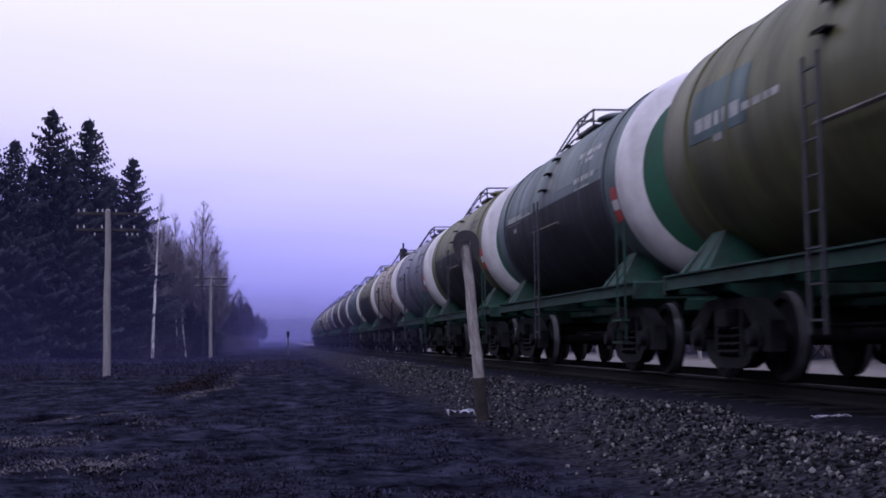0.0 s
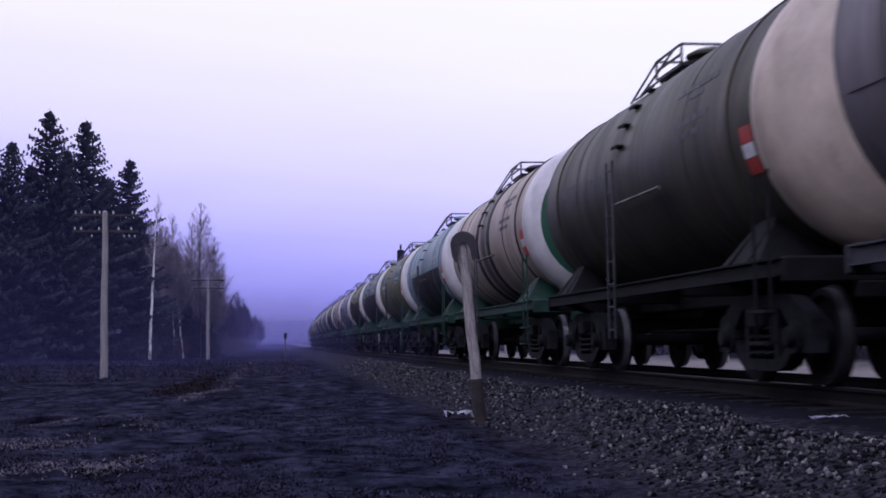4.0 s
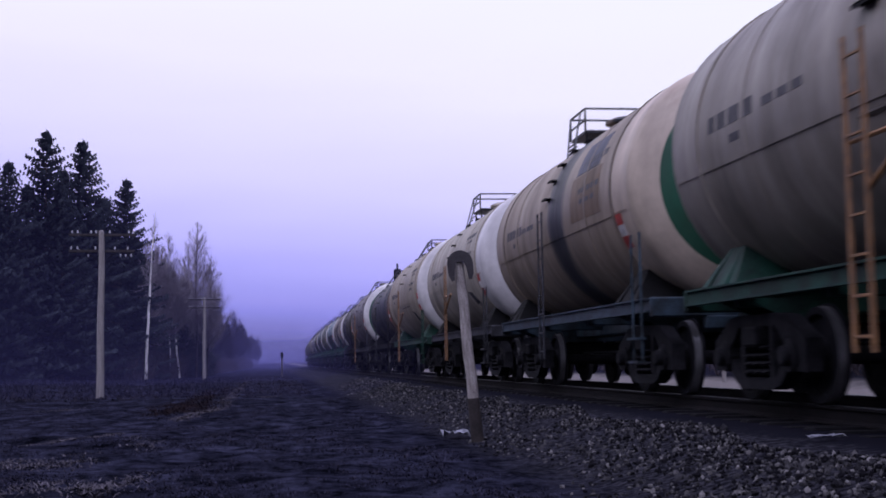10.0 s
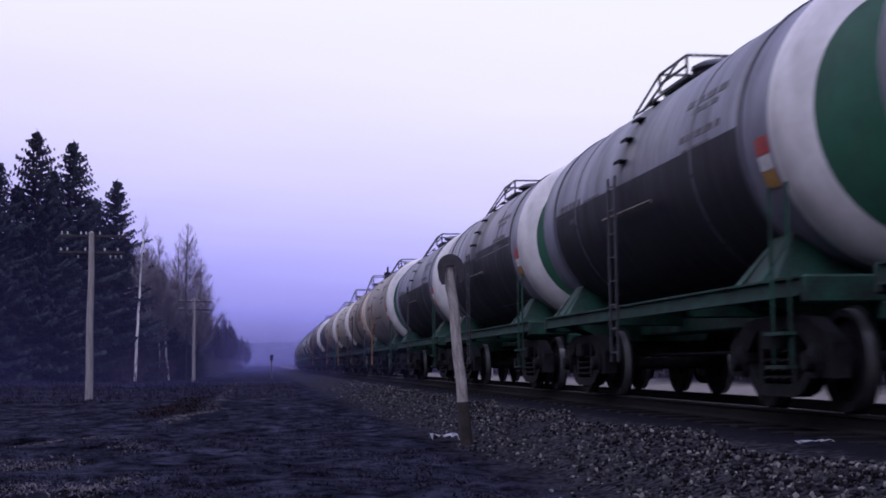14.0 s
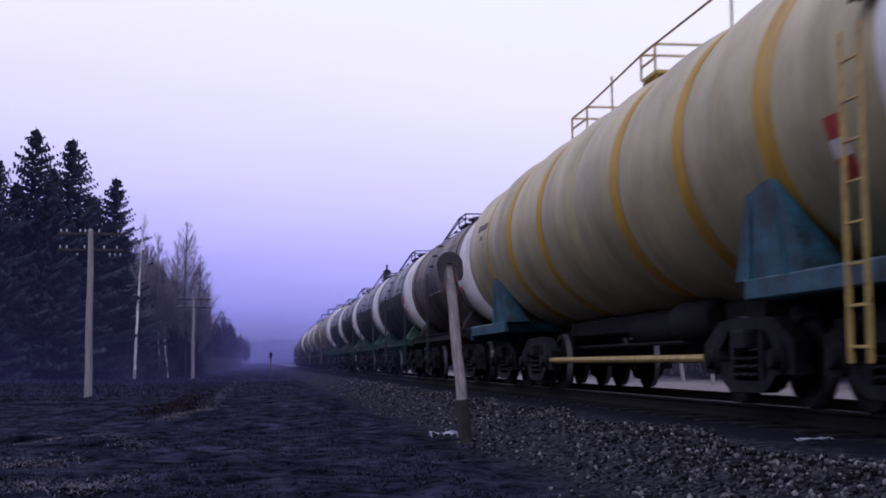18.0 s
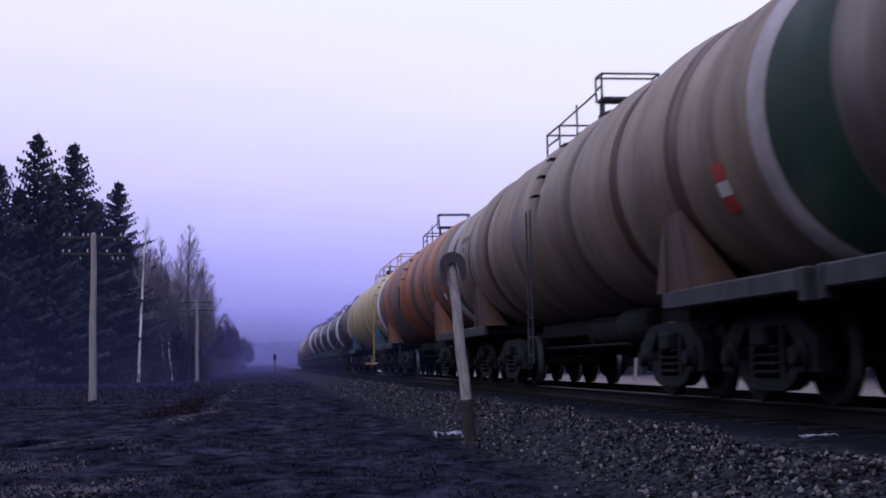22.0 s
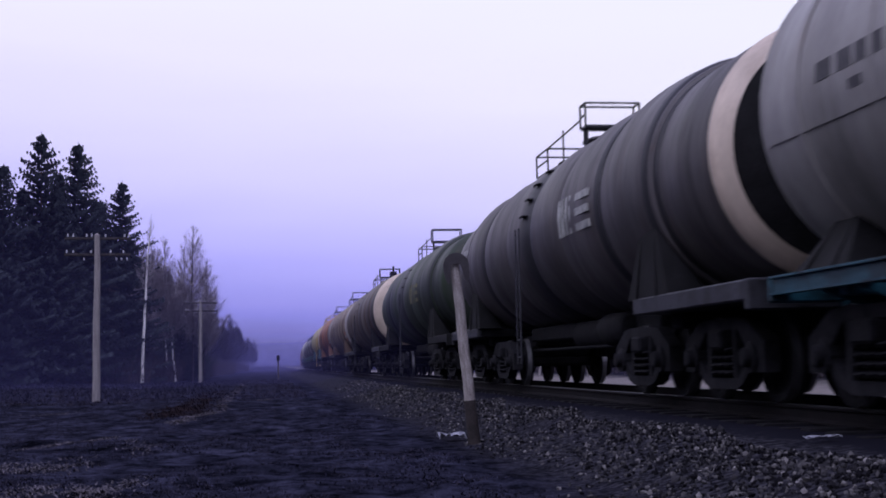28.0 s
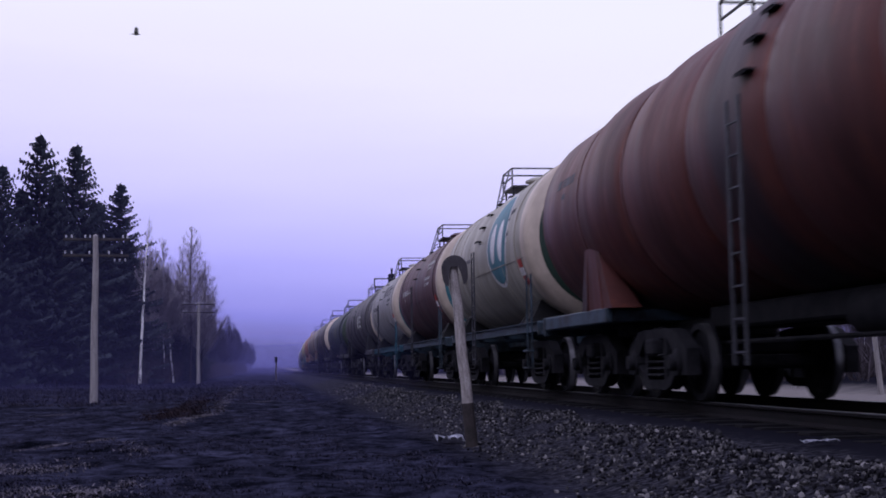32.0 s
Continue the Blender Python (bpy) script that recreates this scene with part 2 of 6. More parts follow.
# ---- mesh tools ----
class Geo:
    """Collects faces for one mesh."""

    def __init__(self):
        self.v, self.f = [], []

    def add(self, verts, faces):
        n = len(self.v)
        self.v.extend(tuple(p) for p in verts)
        self.f.extend(tuple(i + n for i in f) for f in faces)
        return self

    def box(self, lo, hi, c=0.0):
        """A box with its edges cut off by c."""
        (x0, y0, z0), (x1, y1, z1) = lo, hi
        if c <= 0:
            vs = [(x, y, z) for z in (z0, z1) for y in (y0, y1) for x in (x0, x1)]
            return self.add(vs, [(0, 2, 3, 1), (4, 5, 7, 6), (0, 1, 5, 4), (2, 6, 7, 3), (0, 4, 6, 2), (1, 3, 7, 5)])
        ring = lambda d, z: [(x0 + d, y0, z), (x1 - d, y0, z), (x1, y0 + d, z), (x1, y1 - d, z), (x1 - d, y1, z), (x0 + d, y1, z), (x0, y1 - d, z), (x0, y0 + d, z)]
        inner = lambda z: [(x0 + c, y0 + c, z), (x1 - c, y0 + c, z), (x1 - c, y0 + c, z), (x1 - c, y1 - c, z), (x1 - c, y1 - c, z), (x0 + c, y1 - c, z), (x0 + c, y1 - c, z), (x0 + c, y0 + c, z)]
        vs = inner(z0) + ring(c, z0 + c) + ring(c, z1 - c) + inner(z1)
        fs = [(r * 8 + i, r * 8 + (i + 1) % 8, r * 8 + 8 + (i + 1) % 8, r * 8 + 8 + i) for r in range(3) for i in range(8)]
        return self.add(vs, fs + [tuple(range(7, -1, -1)), tuple(range(24, 32))])

    def rod(self, a, b, r, r2=None, n=6, caps=True):
        a, b = Vector(a), Vector(b)
        d = b - a
        if d.length < 1e-6:
            return self
        d.normalize()
        side = d.cross(Vector((0, 0, 1)) if abs(d.z) < 0.9 else Vector((1, 0, 0))).normalized()
        up = side.cross(d)
        r2 = r if r2 is None else r2
        vs = []
        for p, q in ((a, r), (b, r2)):
            for i in range(n):
                t = 2 * math.pi * i / n
                vs.append(p + side * (math.cos(t) * q) + up * (math.sin(t) * q))
        fs = [(i, (i + 1) % n, n + (i + 1) % n, n + i) for i in range(n)]
        if caps:
            fs += [tuple(range(n - 1, -1, -1)), tuple(range(n, 2 * n))]
        return self.add(vs, fs)

    def limb(self, pts, radii, n=8):
        """One tapering skin along a line of points."""
        base = len(self.v)
        for k, p in enumerate(pts):
            p = Vector(p)
            d = (Vector(pts[min(k + 1, len(pts) - 1)]) - Vector(pts[max(k - 1, 0)])).normalized()
            side = d.cross(Vector((0, 0, 1)) if abs(d.z) < 0.9 else Vector((1, 0, 0))).normalized()
            up = side.cross(d)
            for i in range(n):
                t = 2 * math.pi * i / n
                self.v.append(tuple(p + side * (math.cos(t) * radii[k]) + up * (math.sin(t) * radii[k])))
        for k in range(len(pts) - 1):
            for i in range(n):
                a, b = base + k * n + i, base + k * n + (i + 1) % n
                self.f.append((a, b, b + n, a + n))
        self.f.append(tuple(base + i for i in range(n - 1, -1, -1)))
        self.f.append(tuple(base + (len(pts) - 1) * n + i for i in range(n)))
        return self

    def tube(self, pts, r, n=6):
        return self.limb(pts, [r] * len(pts), n)

    def turn_y(self, profile, n=48, closed=False):
        """Turns (y, radius) pairs round the y axis."""
        vs = [(r * math.cos(2 * math.pi * i / n), y, r * math.sin(2 * math.pi * i / n)) for y, r in profile for i in range(n)]
        k = len(profile)
        fs = [(j * n + i, j * n + (i + 1) % n, (j + 1) * n + (i + 1) % n, (j + 1) * n + i) for j in range(k - 1) for i in range(n)]
        if closed:
            fs += [((k - 1) * n + i, (k - 1) * n + (i + 1) % n, (i + 1) % n, i) for i in range(n)]
        return self.add(vs, fs)

    def shell(self, r, y0, y1, a0, a1, zc, thick=0.006, n=None, side=-1):
        """A curved plate on a barrel of radius r; angles in degrees above the level of its axis, on the side given."""
        n = n or max(2, int(abs(a1 - a0) / 6) + 1)
        vs = []
        for rr in (r - 0.01, r + thick):
            for i in range(n + 1):
                a = radians(a0 + (a1 - a0) * i / n)
                for y in (y0, y1):
                    vs.append((side * rr * math.cos(a), y, zc + rr * math.sin(a)))
        m = 2 * (n + 1)
        fs = []
        for i in range(n):
            b = 2 * i
            fs += [(m + b, m + b + 1, m + b + 3, m + b + 2), (b, b + 2, b + 3, b + 1), (b, m + b, m + b + 2, b + 2), (b + 1, b + 3, m + b + 3, m + b + 1)]
        fs += [(0, 1, m + 1, m), (2 * n, m + 2 * n, m + 2 * n + 1, 2 * n + 1)]
        return self.add(vs, fs)

    def mesh(self, name, material, smooth=0.0):
        me = bpy.data.meshes.new(name)
        me.from_pydata([tuple(p) for p in self.v], [], self.f)
        me.validate()
        bm = bmesh.new()
        bm.from_mesh(me)
        bmesh.ops.recalc_face_normals(bm, faces=bm.faces)
        if smooth:
            for f in bm.faces:
                f.smooth = True
            for e in bm.edges:
                if len(e.link_faces) == 2 and e.calc_face_angle(0) > radians(smooth):
                    e.smooth = False
        bm.to_mesh(me)
        bm.free()
        if material:
            me.materials.append(material)
        return me


def part(name, data, parent, label="", m=None):
    """Links a mesh as one part under a thing or a part."""
    ob = new(name, data)
    ob.parent = parent
    if m is not None:
        ob.matrix_basis = m
    return tagged(ob, label)


def quick(name, verts, faces, material):
    me = bpy.data.meshes.new(name)
    me.from_pydata(verts, [], faces)
    me.materials.append(material)
    return me


CACHE = {}


def cached(key, make):
    if key not in CACHE:
        CACHE[key] = make()
    return CACHE[key]


# ---- the lie of the land ----
TRACK_X, RAIL_Z = 6.19, 0.56


def bend(s):
    """How far the line swings to the right at s metres along it, and its heading."""
    d = max(0.0, s - 110.0)
    return d * d / 10800.0, d / 5400.0


PROFILE = [(-400, 3.0), (-60, 0.5), (-14, 0.05), (-6, -0.13), (-2, 0.0), (1.2, -0.02), (2.2, -0.03), (2.75, -0.01), (3.3, 0.13), (3.9, 0.31), (4.4, 0.365), (8.0, 0.365), (9.6, 0.08), (13, 0.25), (22, 1.0), (40, 1.3), (400, 6.0)]


def ground_z(x, y):
    x -= bend(y)[0]
    z = float(np.interp(x, [p[0] for p in PROFILE], [p[1] for p in PROFILE]))
    rough = 0.0 if 2.2 < x < 9.6 else 1.0
    z += rough * (0.09 * noise.noise((x * 0.35, y * 0.2, 0.0)) + 0.05 * noise.noise((x * 1.3, y * 0.9, 3.0)) + 0.045 * noise.noise((x * 2.6, y * 1.9, 9.0)))
    return z


def build_ground():
    xs = np.concatenate([np.linspace(-420, -32, 14), np.linspace(-30, -10, 22), np.linspace(-9.5, 2.0, 52), np.linspace(2.2, 9.6, 30), np.linspace(10, 30, 24), np.linspace(34, 420, 14)])
    ys = np.concatenate([np.linspace(-60, 2, 14), np.linspace(3, 40, 130), np.linspace(40.5, 120, 120), np.linspace(123, 320, 50), np.linspace(340, 3200, 24)])
    vs, fs = [], []
    nx = len(xs)
    for y in ys:
        far = max(0.0, (y - 320) / 2880)
        off = bend(min(y, 420))[0]
        for x in xs:
            wx = x * (1 + 9 * far) + off
            vs.append((wx, y, ground_z(x + bend(y)[0], y) if far == 0 else ground_z(x + bend(y)[0], 320.0) * (1 - far)))
    for j in range(len(ys) - 1):
        for i in range(nx - 1):
            fs.append((j * nx + i, j * nx + i + 1, (j + 1) * nx + i + 1, (j + 1) * nx + i))
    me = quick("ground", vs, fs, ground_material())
    me.polygons.foreach_set("use_smooth", [True] * len(me.polygons))
    tagged(new("ground", me), "dark scorched field with ruts and matted dry grass", "ground", kind="structure")


def ground_material():
    m = bpy.data.materials.new("scorched_soil_and_grass")
    m.use_nodes = True
    nt = m.node_tree
    bsdf = nt.nodes["Principled BSDF"]
    co = nt.nodes.new("ShaderNodeTexCoord").outputs["Object"]
    big = noise_node(nt, co, 0.5, 9.0, 0.72, (1.3, 0.8, 1))
    r = ramp_node(nt, (0.0085, 0.009, 0.0145), (0.033, 0.034, 0.054), (0.38, 0.64))
    nt.links.new(big.outputs[0], r.inputs[0])
    mid = noise_node(nt, co, 2.4, 12.0, 0.78, (1.0, 0.8, 1))
    r2 = ramp_node(nt, (0.3, 0.3, 0.32), (2.3, 2.25, 2.3), (0.42, 0.66))
    nt.links.new(mid.outputs[0], r2.inputs[0])
    col = mixcol(nt, 1.0, r.outputs[0], r2.outputs[0], "MULTIPLY")
    sep = nt.nodes.new("ShaderNodeSeparateXYZ")
    nt.links.new(co, sep.inputs[0])
    # gravel bed, oily in the middle
    edge = math_node(nt, "ADD", sep.outputs["X"], math_node(nt, "MULTIPLY", math_node(nt, "SUBTRACT", mid.outputs[0], 0.5), 1.6))
    bed = math_node(nt, "MULTIPLY", math_node(nt, "SUBTRACT", edge, 2.1), 1.2, True)
    stone = noise_node(nt, co, 14.0, 2.0, 0.5)
    sr = ramp_node(nt, (0.012, 0.0118, 0.016), (0.055, 0.053, 0.064), (0.4, 0.65))
    nt.links.new(stone.outputs[0], sr.inputs[0])
    col = mixcol(nt, bed, col, sr.outputs[0])
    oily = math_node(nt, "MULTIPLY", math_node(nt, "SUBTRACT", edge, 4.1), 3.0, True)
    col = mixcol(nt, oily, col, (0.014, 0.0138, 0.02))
    pale = math_node(nt, "MULTIPLY", math_node(nt, "SUBTRACT", edge, 9.0), 1.5, True)
    pale = math_node(nt, "MULTIPLY", pale, math_node(nt, "MULTIPLY", math_node(nt, "SUBTRACT", 15.0, edge), 0.6, True))
    col = mixcol(nt, pale, col, (0.2, 0.18, 0.165))
    nt.links.new(col, bsdf.inputs["Base Color"])
    bsdf.inputs["Roughness"].default_value = 1.0
    bsdf.inputs["Specular IOR Level"].default_value = 0.0
    b = nt.nodes.new("ShaderNodeBump")
    b.inputs["Strength"].default_value, b.inputs["Distance"].default_value = 0.6, 0.2
    nt.links.new(math_node(nt, "ADD", mid.outputs[0], math_node(nt, "MULTIPLY", stone.outputs[0], 0.3)), b.inputs["Height"])
    nt.links.new(b.outputs[0], bsdf.inputs["Normal"])
    return m


build_ground()


# ---- railway line ----
def build_track():
    # foot, web and head of a rail
    sec = [(-0.075, 0), (0.075, 0), (0.075, 0.02), (0.012, 0.045), (0.012, 0.135), (0.036, 0.145), (0.036, 0.172), (0.028, 0.18), (-0.028, 0.18), (-0.036, 0.172), (-0.036, 0.145), (-0.012, 0.135), (-0.012, 0.045), (-0.075, 0.02)]
    ys = [-30, 0, 30, 60, 90, 110] + list(range(125, 700, 15))
    for side in (-1, 1):
        vs, fs = [], []
        n = len(sec)
        for y in ys:
            o, h = bend(y)
            for sx, sz in sec:
                vs.append((TRACK_X + side * 0.78 + o + sx, y, RAIL_Z - 0.18 + sz))
        for j in range(len(ys) - 1):
            for i in range(n):
                fs.append((j * n + i, j * n + (i + 1) % n, (j + 1) * n + (i + 1) % n, (j + 1) * n + i))
        me = quick("rail", vs, fs, M_RAILSIDE)
        me.materials.append(M_RAIL)
        for p in me.polygons:
            if p.index % n in (6, 7, 8):
                p.material_index = 1
        tagged(new("rail", me), "worn steel rail on wooden sleepers", "rail", "pair of rails", "structure")
    bed = tagged(new("sleeper_row", None), "dark oily sleepers under the rails", "sleepers", kind="structure")
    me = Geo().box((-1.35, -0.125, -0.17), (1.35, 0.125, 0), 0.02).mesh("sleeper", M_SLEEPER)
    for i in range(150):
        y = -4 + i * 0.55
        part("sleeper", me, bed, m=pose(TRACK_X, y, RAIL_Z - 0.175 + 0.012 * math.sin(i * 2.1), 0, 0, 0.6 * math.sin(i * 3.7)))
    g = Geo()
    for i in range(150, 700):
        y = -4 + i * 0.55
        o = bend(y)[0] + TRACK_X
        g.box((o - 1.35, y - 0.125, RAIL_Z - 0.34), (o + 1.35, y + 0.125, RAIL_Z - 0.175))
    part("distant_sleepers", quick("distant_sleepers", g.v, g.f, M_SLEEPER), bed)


build_track()


def stone_material():
    """Mostly soiled stones, a few clean and pale."""
    m = bpy.data.materials.new("crushed_stone")
    m.use_nodes = True
    nt = m.node_tree
    bsdf = nt.nodes["Principled BSDF"]
    geo = nt.nodes.new("ShaderNodeNewGeometry")
    r = ramp_node(nt, (0.007, 0.0065, 0.009), (0.22, 0.205, 0.205), (0.25, 1.0))
    for at, col in ((0.6, (0.042, 0.04, 0.046)), (0.88, (0.1, 0.094, 0.096))):
        r.color_ramp.elements.new(at).color = (*col, 1)
    nt.links.new(geo.outputs["Random Per Island"], r.inputs[0])
    co = nt.nodes.new("ShaderNodeTexCoord").outputs["Object"]
    g = ramp_node(nt, (0.6, 0.6, 0.6), (1.2, 1.2, 1.2), (0.3, 0.7))
    nt.links.new(noise_node(nt, co, 40.0, 3.0).outputs[0], g.inputs[0])
    nt.links.new(mixcol(nt, 1.0, r.outputs[0], g.outputs[0], "MULTIPLY"), bsdf.inputs["Base Color"])
    bsdf.inputs["Roughness"].default_value = 0.95
    bsdf.inputs["Specular IOR Level"].default_value = 0.08
    return m


def scatter_stones():
    """Crushed stone on the shoulder of the bed."""
    rng = np.random.default_rng(4)
    ico = bmesh.new()
    bmesh.ops.create_icosphere(ico, subdivisions=1, radius=1.0)
    bv = np.array([v.co[:] for v in ico.verts])
    bf = np.array([[v.index for v in f.verts] for f in ico.faces])
    ico.free()
    n = 17000
    y = 5.5 + 55 * rng.random(n) ** 2.6
    x = 2.5 + 1.65 * np.maximum(rng.random(n), rng.random(n)) + 0.2 * np.sin(y * 1.1)
    bare = np.array([noise.noise((a * 1.3, b * 0.8, 21.0)) + 0.5 * noise.noise((a * 4.0, b * 3.0, 5.0)) for a, b in zip(x, y)])
    keep = bare > -0.28 + 0.5 * (rng.random(n) - 0.5)
    x, y = x[keep], y[keep]
    n = len(x)
    size = rng.uniform(0.009, 0.024, n) * (1 + 0.5 * (rng.random(n) > 0.94))
    vs, fs = np.zeros((n, len(bv), 3)), np.zeros((n, len(bf), 3), int)
    for i in range(n):
        sc = size[i] * rng.uniform(0.6, 1.25, 3)
        p = bv * (1 + 0.32 * rng.standard_normal((len(bv), 1))) * sc
        a = rng.random() * 6.28
        c, s = math.cos(a), math.sin(a)
        p = np.stack([p[:, 0] * c - p[:, 1] * s, p[:, 0] * s + p[:, 1] * c, p[:, 2]], 1)
        vs[i] = p + [x[i], y[i], ground_z(x[i], y[i]) + size[i] * 0.35]
        fs[i] = bf + i * len(bv)
    me = quick("ballast_stones", vs.reshape(-1, 3).tolist(), fs.reshape(-1, 3).tolist(), stone_material())
    tagged(new("ballast_stones", me), "loose grey crushed stone along the track bed", "gravel", kind="stuff")


def grass_stuff(name, label, material, count, spot, height, seed, spread=0.5, width=0.006):
    """Thin bent blades; spot(rng) gives a place on the ground, height a range."""
    rng = random.Random(seed)
    vs, fs = [], []
    for _ in range(count):
        x, y = spot(rng)
        z = ground_z(x, y) - 0.02
        for _ in range(5):
            h = rng.uniform(*height)
            a = rng.uniform(0, 6.28)
            lean = rng.uniform(0.2, spread) * h
            px, py = x + rng.gauss(0, 0.06), y + rng.gauss(0, 0.06)
            dx, dy = math.cos(a), math.sin(a)
            w = width * rng.uniform(0.7, 1.6)
            n = len(vs)
            vs += [(px - dy * w, py + dx * w, z), (px + dy * w, py - dx * w, z),
                   (px + dx * lean * 0.4 + dy * w * 0.7, py + dy * lean * 0.4 - dx * w * 0.7, z + h * 0.6), (px + dx * lean * 0.4 - dy * w * 0.7, py + dy * lean * 0.4 + dx * w * 0.7, z + h * 0.6),
                   (px + dx * lean, py + dy * lean, z + h)]
            fs += [(n, n + 1, n + 2, n + 3), (n + 3, n + 2, n + 4)]
    tagged(new(name, quick(name, vs, fs, material)), label, "grass", kind="stuff")


# ---- telegraph poles ----
def telegraph_pole(x, y, top, label):
    base = ground_z(x, y)
    pole = tagged(new("telegraph_pole"), label, "pole", "telegraph poles", "")
    pole.matrix_basis = pose(x, y, base, 0, 0.3, 2)
    h = top - base

    def shaft():
        g = Geo()
        g.limb([(0.012 * math.sin(i * 1.7), 0, -0.2 + (h + 0.2) * i / 6) for i in range(7)] + [(0, 0, h + 0.06)], [0.15 - 0.05 * i / 6 for i in range(7)] + [0.03], 10)
        return g.mesh("shaft", M_CONCRETE, 40)

    part("shaft", shaft(), pole)
    arm = Geo().box((-1.18, -0.04, -0.045), (1.18, 0.04, 0.045), 0.012).mesh("crossarm", M_ARM)
    cup = Geo().turn_y([(-0.055, 0.01), (-0.048, 0.03), (0.0, 0.032), (0.015, 0.024), (0.035, 0.028), (0.055, 0.016), (0.06, 0.0)], 10)
    cup_me = cup.mesh("insulator", M_PORCELAIN, 50)
    pin_me = Geo().rod((0, 0, -0.05), (0, 0, 0.05), 0.011).mesh("pin", M_STEEL)
    for z, over, under in ((h - 0.12, (-1.07, -0.87, -0.39, -0.21, 0.28, 0.97, 1.13), ()), (h - 0.72, (-1.1, -0.87, -0.23, 0.47, 0.93), (-0.48, 0.68, 0.86, 1.06))):
        bar = part("crossarm", arm, pole, m=pose(0, 0.12, z))
        for px, pz in [(px, 0.12) for px in over] + [(px, -0.16) for px in under]:
            part("insulator", cup_me, bar, "white porcelain insulator", pose(px, 0, pz, 90 if pz > 0 else -90))
            part("pin", pin_me, bar, m=pose(px, 0, pz * 0.6))
    for sx in (-1, 1):
        part("brace", Geo().rod((sx * 0.75, 0.09, h - 0.62), (0, 0.1, h - 1.15), 0.014).mesh("brace", M_STEEL), pole)
    return pole


telegraph_pole(-6.2, 49.0, 6.02, "tall grey wooden telegraph pole with two crossarms")
telegraph_pole(-4.9, 98.0, 6.0, "grey wooden telegraph pole before the woods")


# ---- trees ----
def spruce_meshes(seed, h, fat, tiers=26):
    rng = random.Random(seed)
    trunk = Geo()
    trunk.limb([(0, 0, h * i / 8 - (0.3 if i == 0 else 0)) for i in range(9)], [0.2 * (1 - i / 8) + 0.015 for i in range(9)], 8)
    vs, fs = [], []
    limbs = Geo()
    for t in range(tiers):
        u = 1 - (1 - t / (tiers - 1)) ** 1.25
        reach = fat * min(1.0, 1.25 * (1 - u)) ** 0.66 * rng.uniform(0.8, 1.1) + 0.1
        for i in range(rng.randint(9, 12)):
            a = rng.uniform(0, 6.28)
            z = h * (0.05 + 0.93 * u) + rng.uniform(-0.3, 0.3) * (1 - u)
            L = reach * rng.uniform(0.5, 1.2)
            dz = -0.32 * L * (1 - 1.1 * u) + rng.uniform(-0.1, 0.15)
            tip_up = 0.3 * L
            dx, dy = math.cos(a), math.sin(a)
            if L > 0.9:
                limbs.rod((0, 0, z), (dx * L * 0.8, dy * L * 0.8, z + dz * 0.8), 0.03, 0.008, 4, False)
            nseg = max(3, int(L * 4.4))
            for s in range(nseg):
                q = (s + 0.6) / nseg
                px, py, pz = dx * L * q, dy * L * q, z + dz * q + tip_up * q * q
                for w in range(7):
                    fl = (0.5 - 0.22 * q) * (1.05 - 0.68 * u) * rng.uniform(0.6, 1.3)
                    b = a + rng.uniform(-1.1, 1.1)
                    ex, ey, ez = px + math.cos(b) * fl, py + math.sin(b) * fl, pz - rng.uniform(-0.02, 0.34) * (1.1 - u * 0.5)
                    n = len(vs)
                    ww = rng.uniform(0.05, 0.12) * (1.05 - 0.3 * u)
                    vs += [(px, py, pz + 0.04), (px + (ex - px) * 0.5 - math.sin(b) * ww, py + (ey - py) * 0.5 + math.cos(b) * ww, (pz + ez) / 2 + 0.04),
                           (ex, ey, ez), (px + (ex - px) * 0.5 + math.sin(b) * ww, py + (ey - py) * 0.5 - math.cos(b) * ww, (pz + ez) / 2 - 0.06)]
                    fs.append((n, n + 1, n + 2, n + 3))
    return trunk.mesh("trunk", M_BARK, 60), quick("limbs", limbs.v, limbs.f, M_BARK), quick("needles", vs, fs, M_NEEDLE)


SPRUCES = [spruce_meshes(3, 17.0, 4.0, 50), spruce_meshes(8, 16.0, 3.6, 46), spruce_meshes(13, 14.0, 3.0, 42)]


def spruce(x, y, h, kind, turn, label="tall dark green spruce at the wood's edge"):
    t, l, n = SPRUCES[kind]
    k = h / (17.0, 16.0, 14.0)[kind]
    ob = tagged(new("spruce"), label, "tree", "spruces of the wood")
    ob.matrix_basis = pose(x, y, ground_z(x, y), 0, 0, turn) @ Matrix.Diagonal((k, k, k, 1))
    part("trunk", t, ob)
    part("limbs", l, ob)
    part("needles", n, ob, "dense dark needles")
    return ob


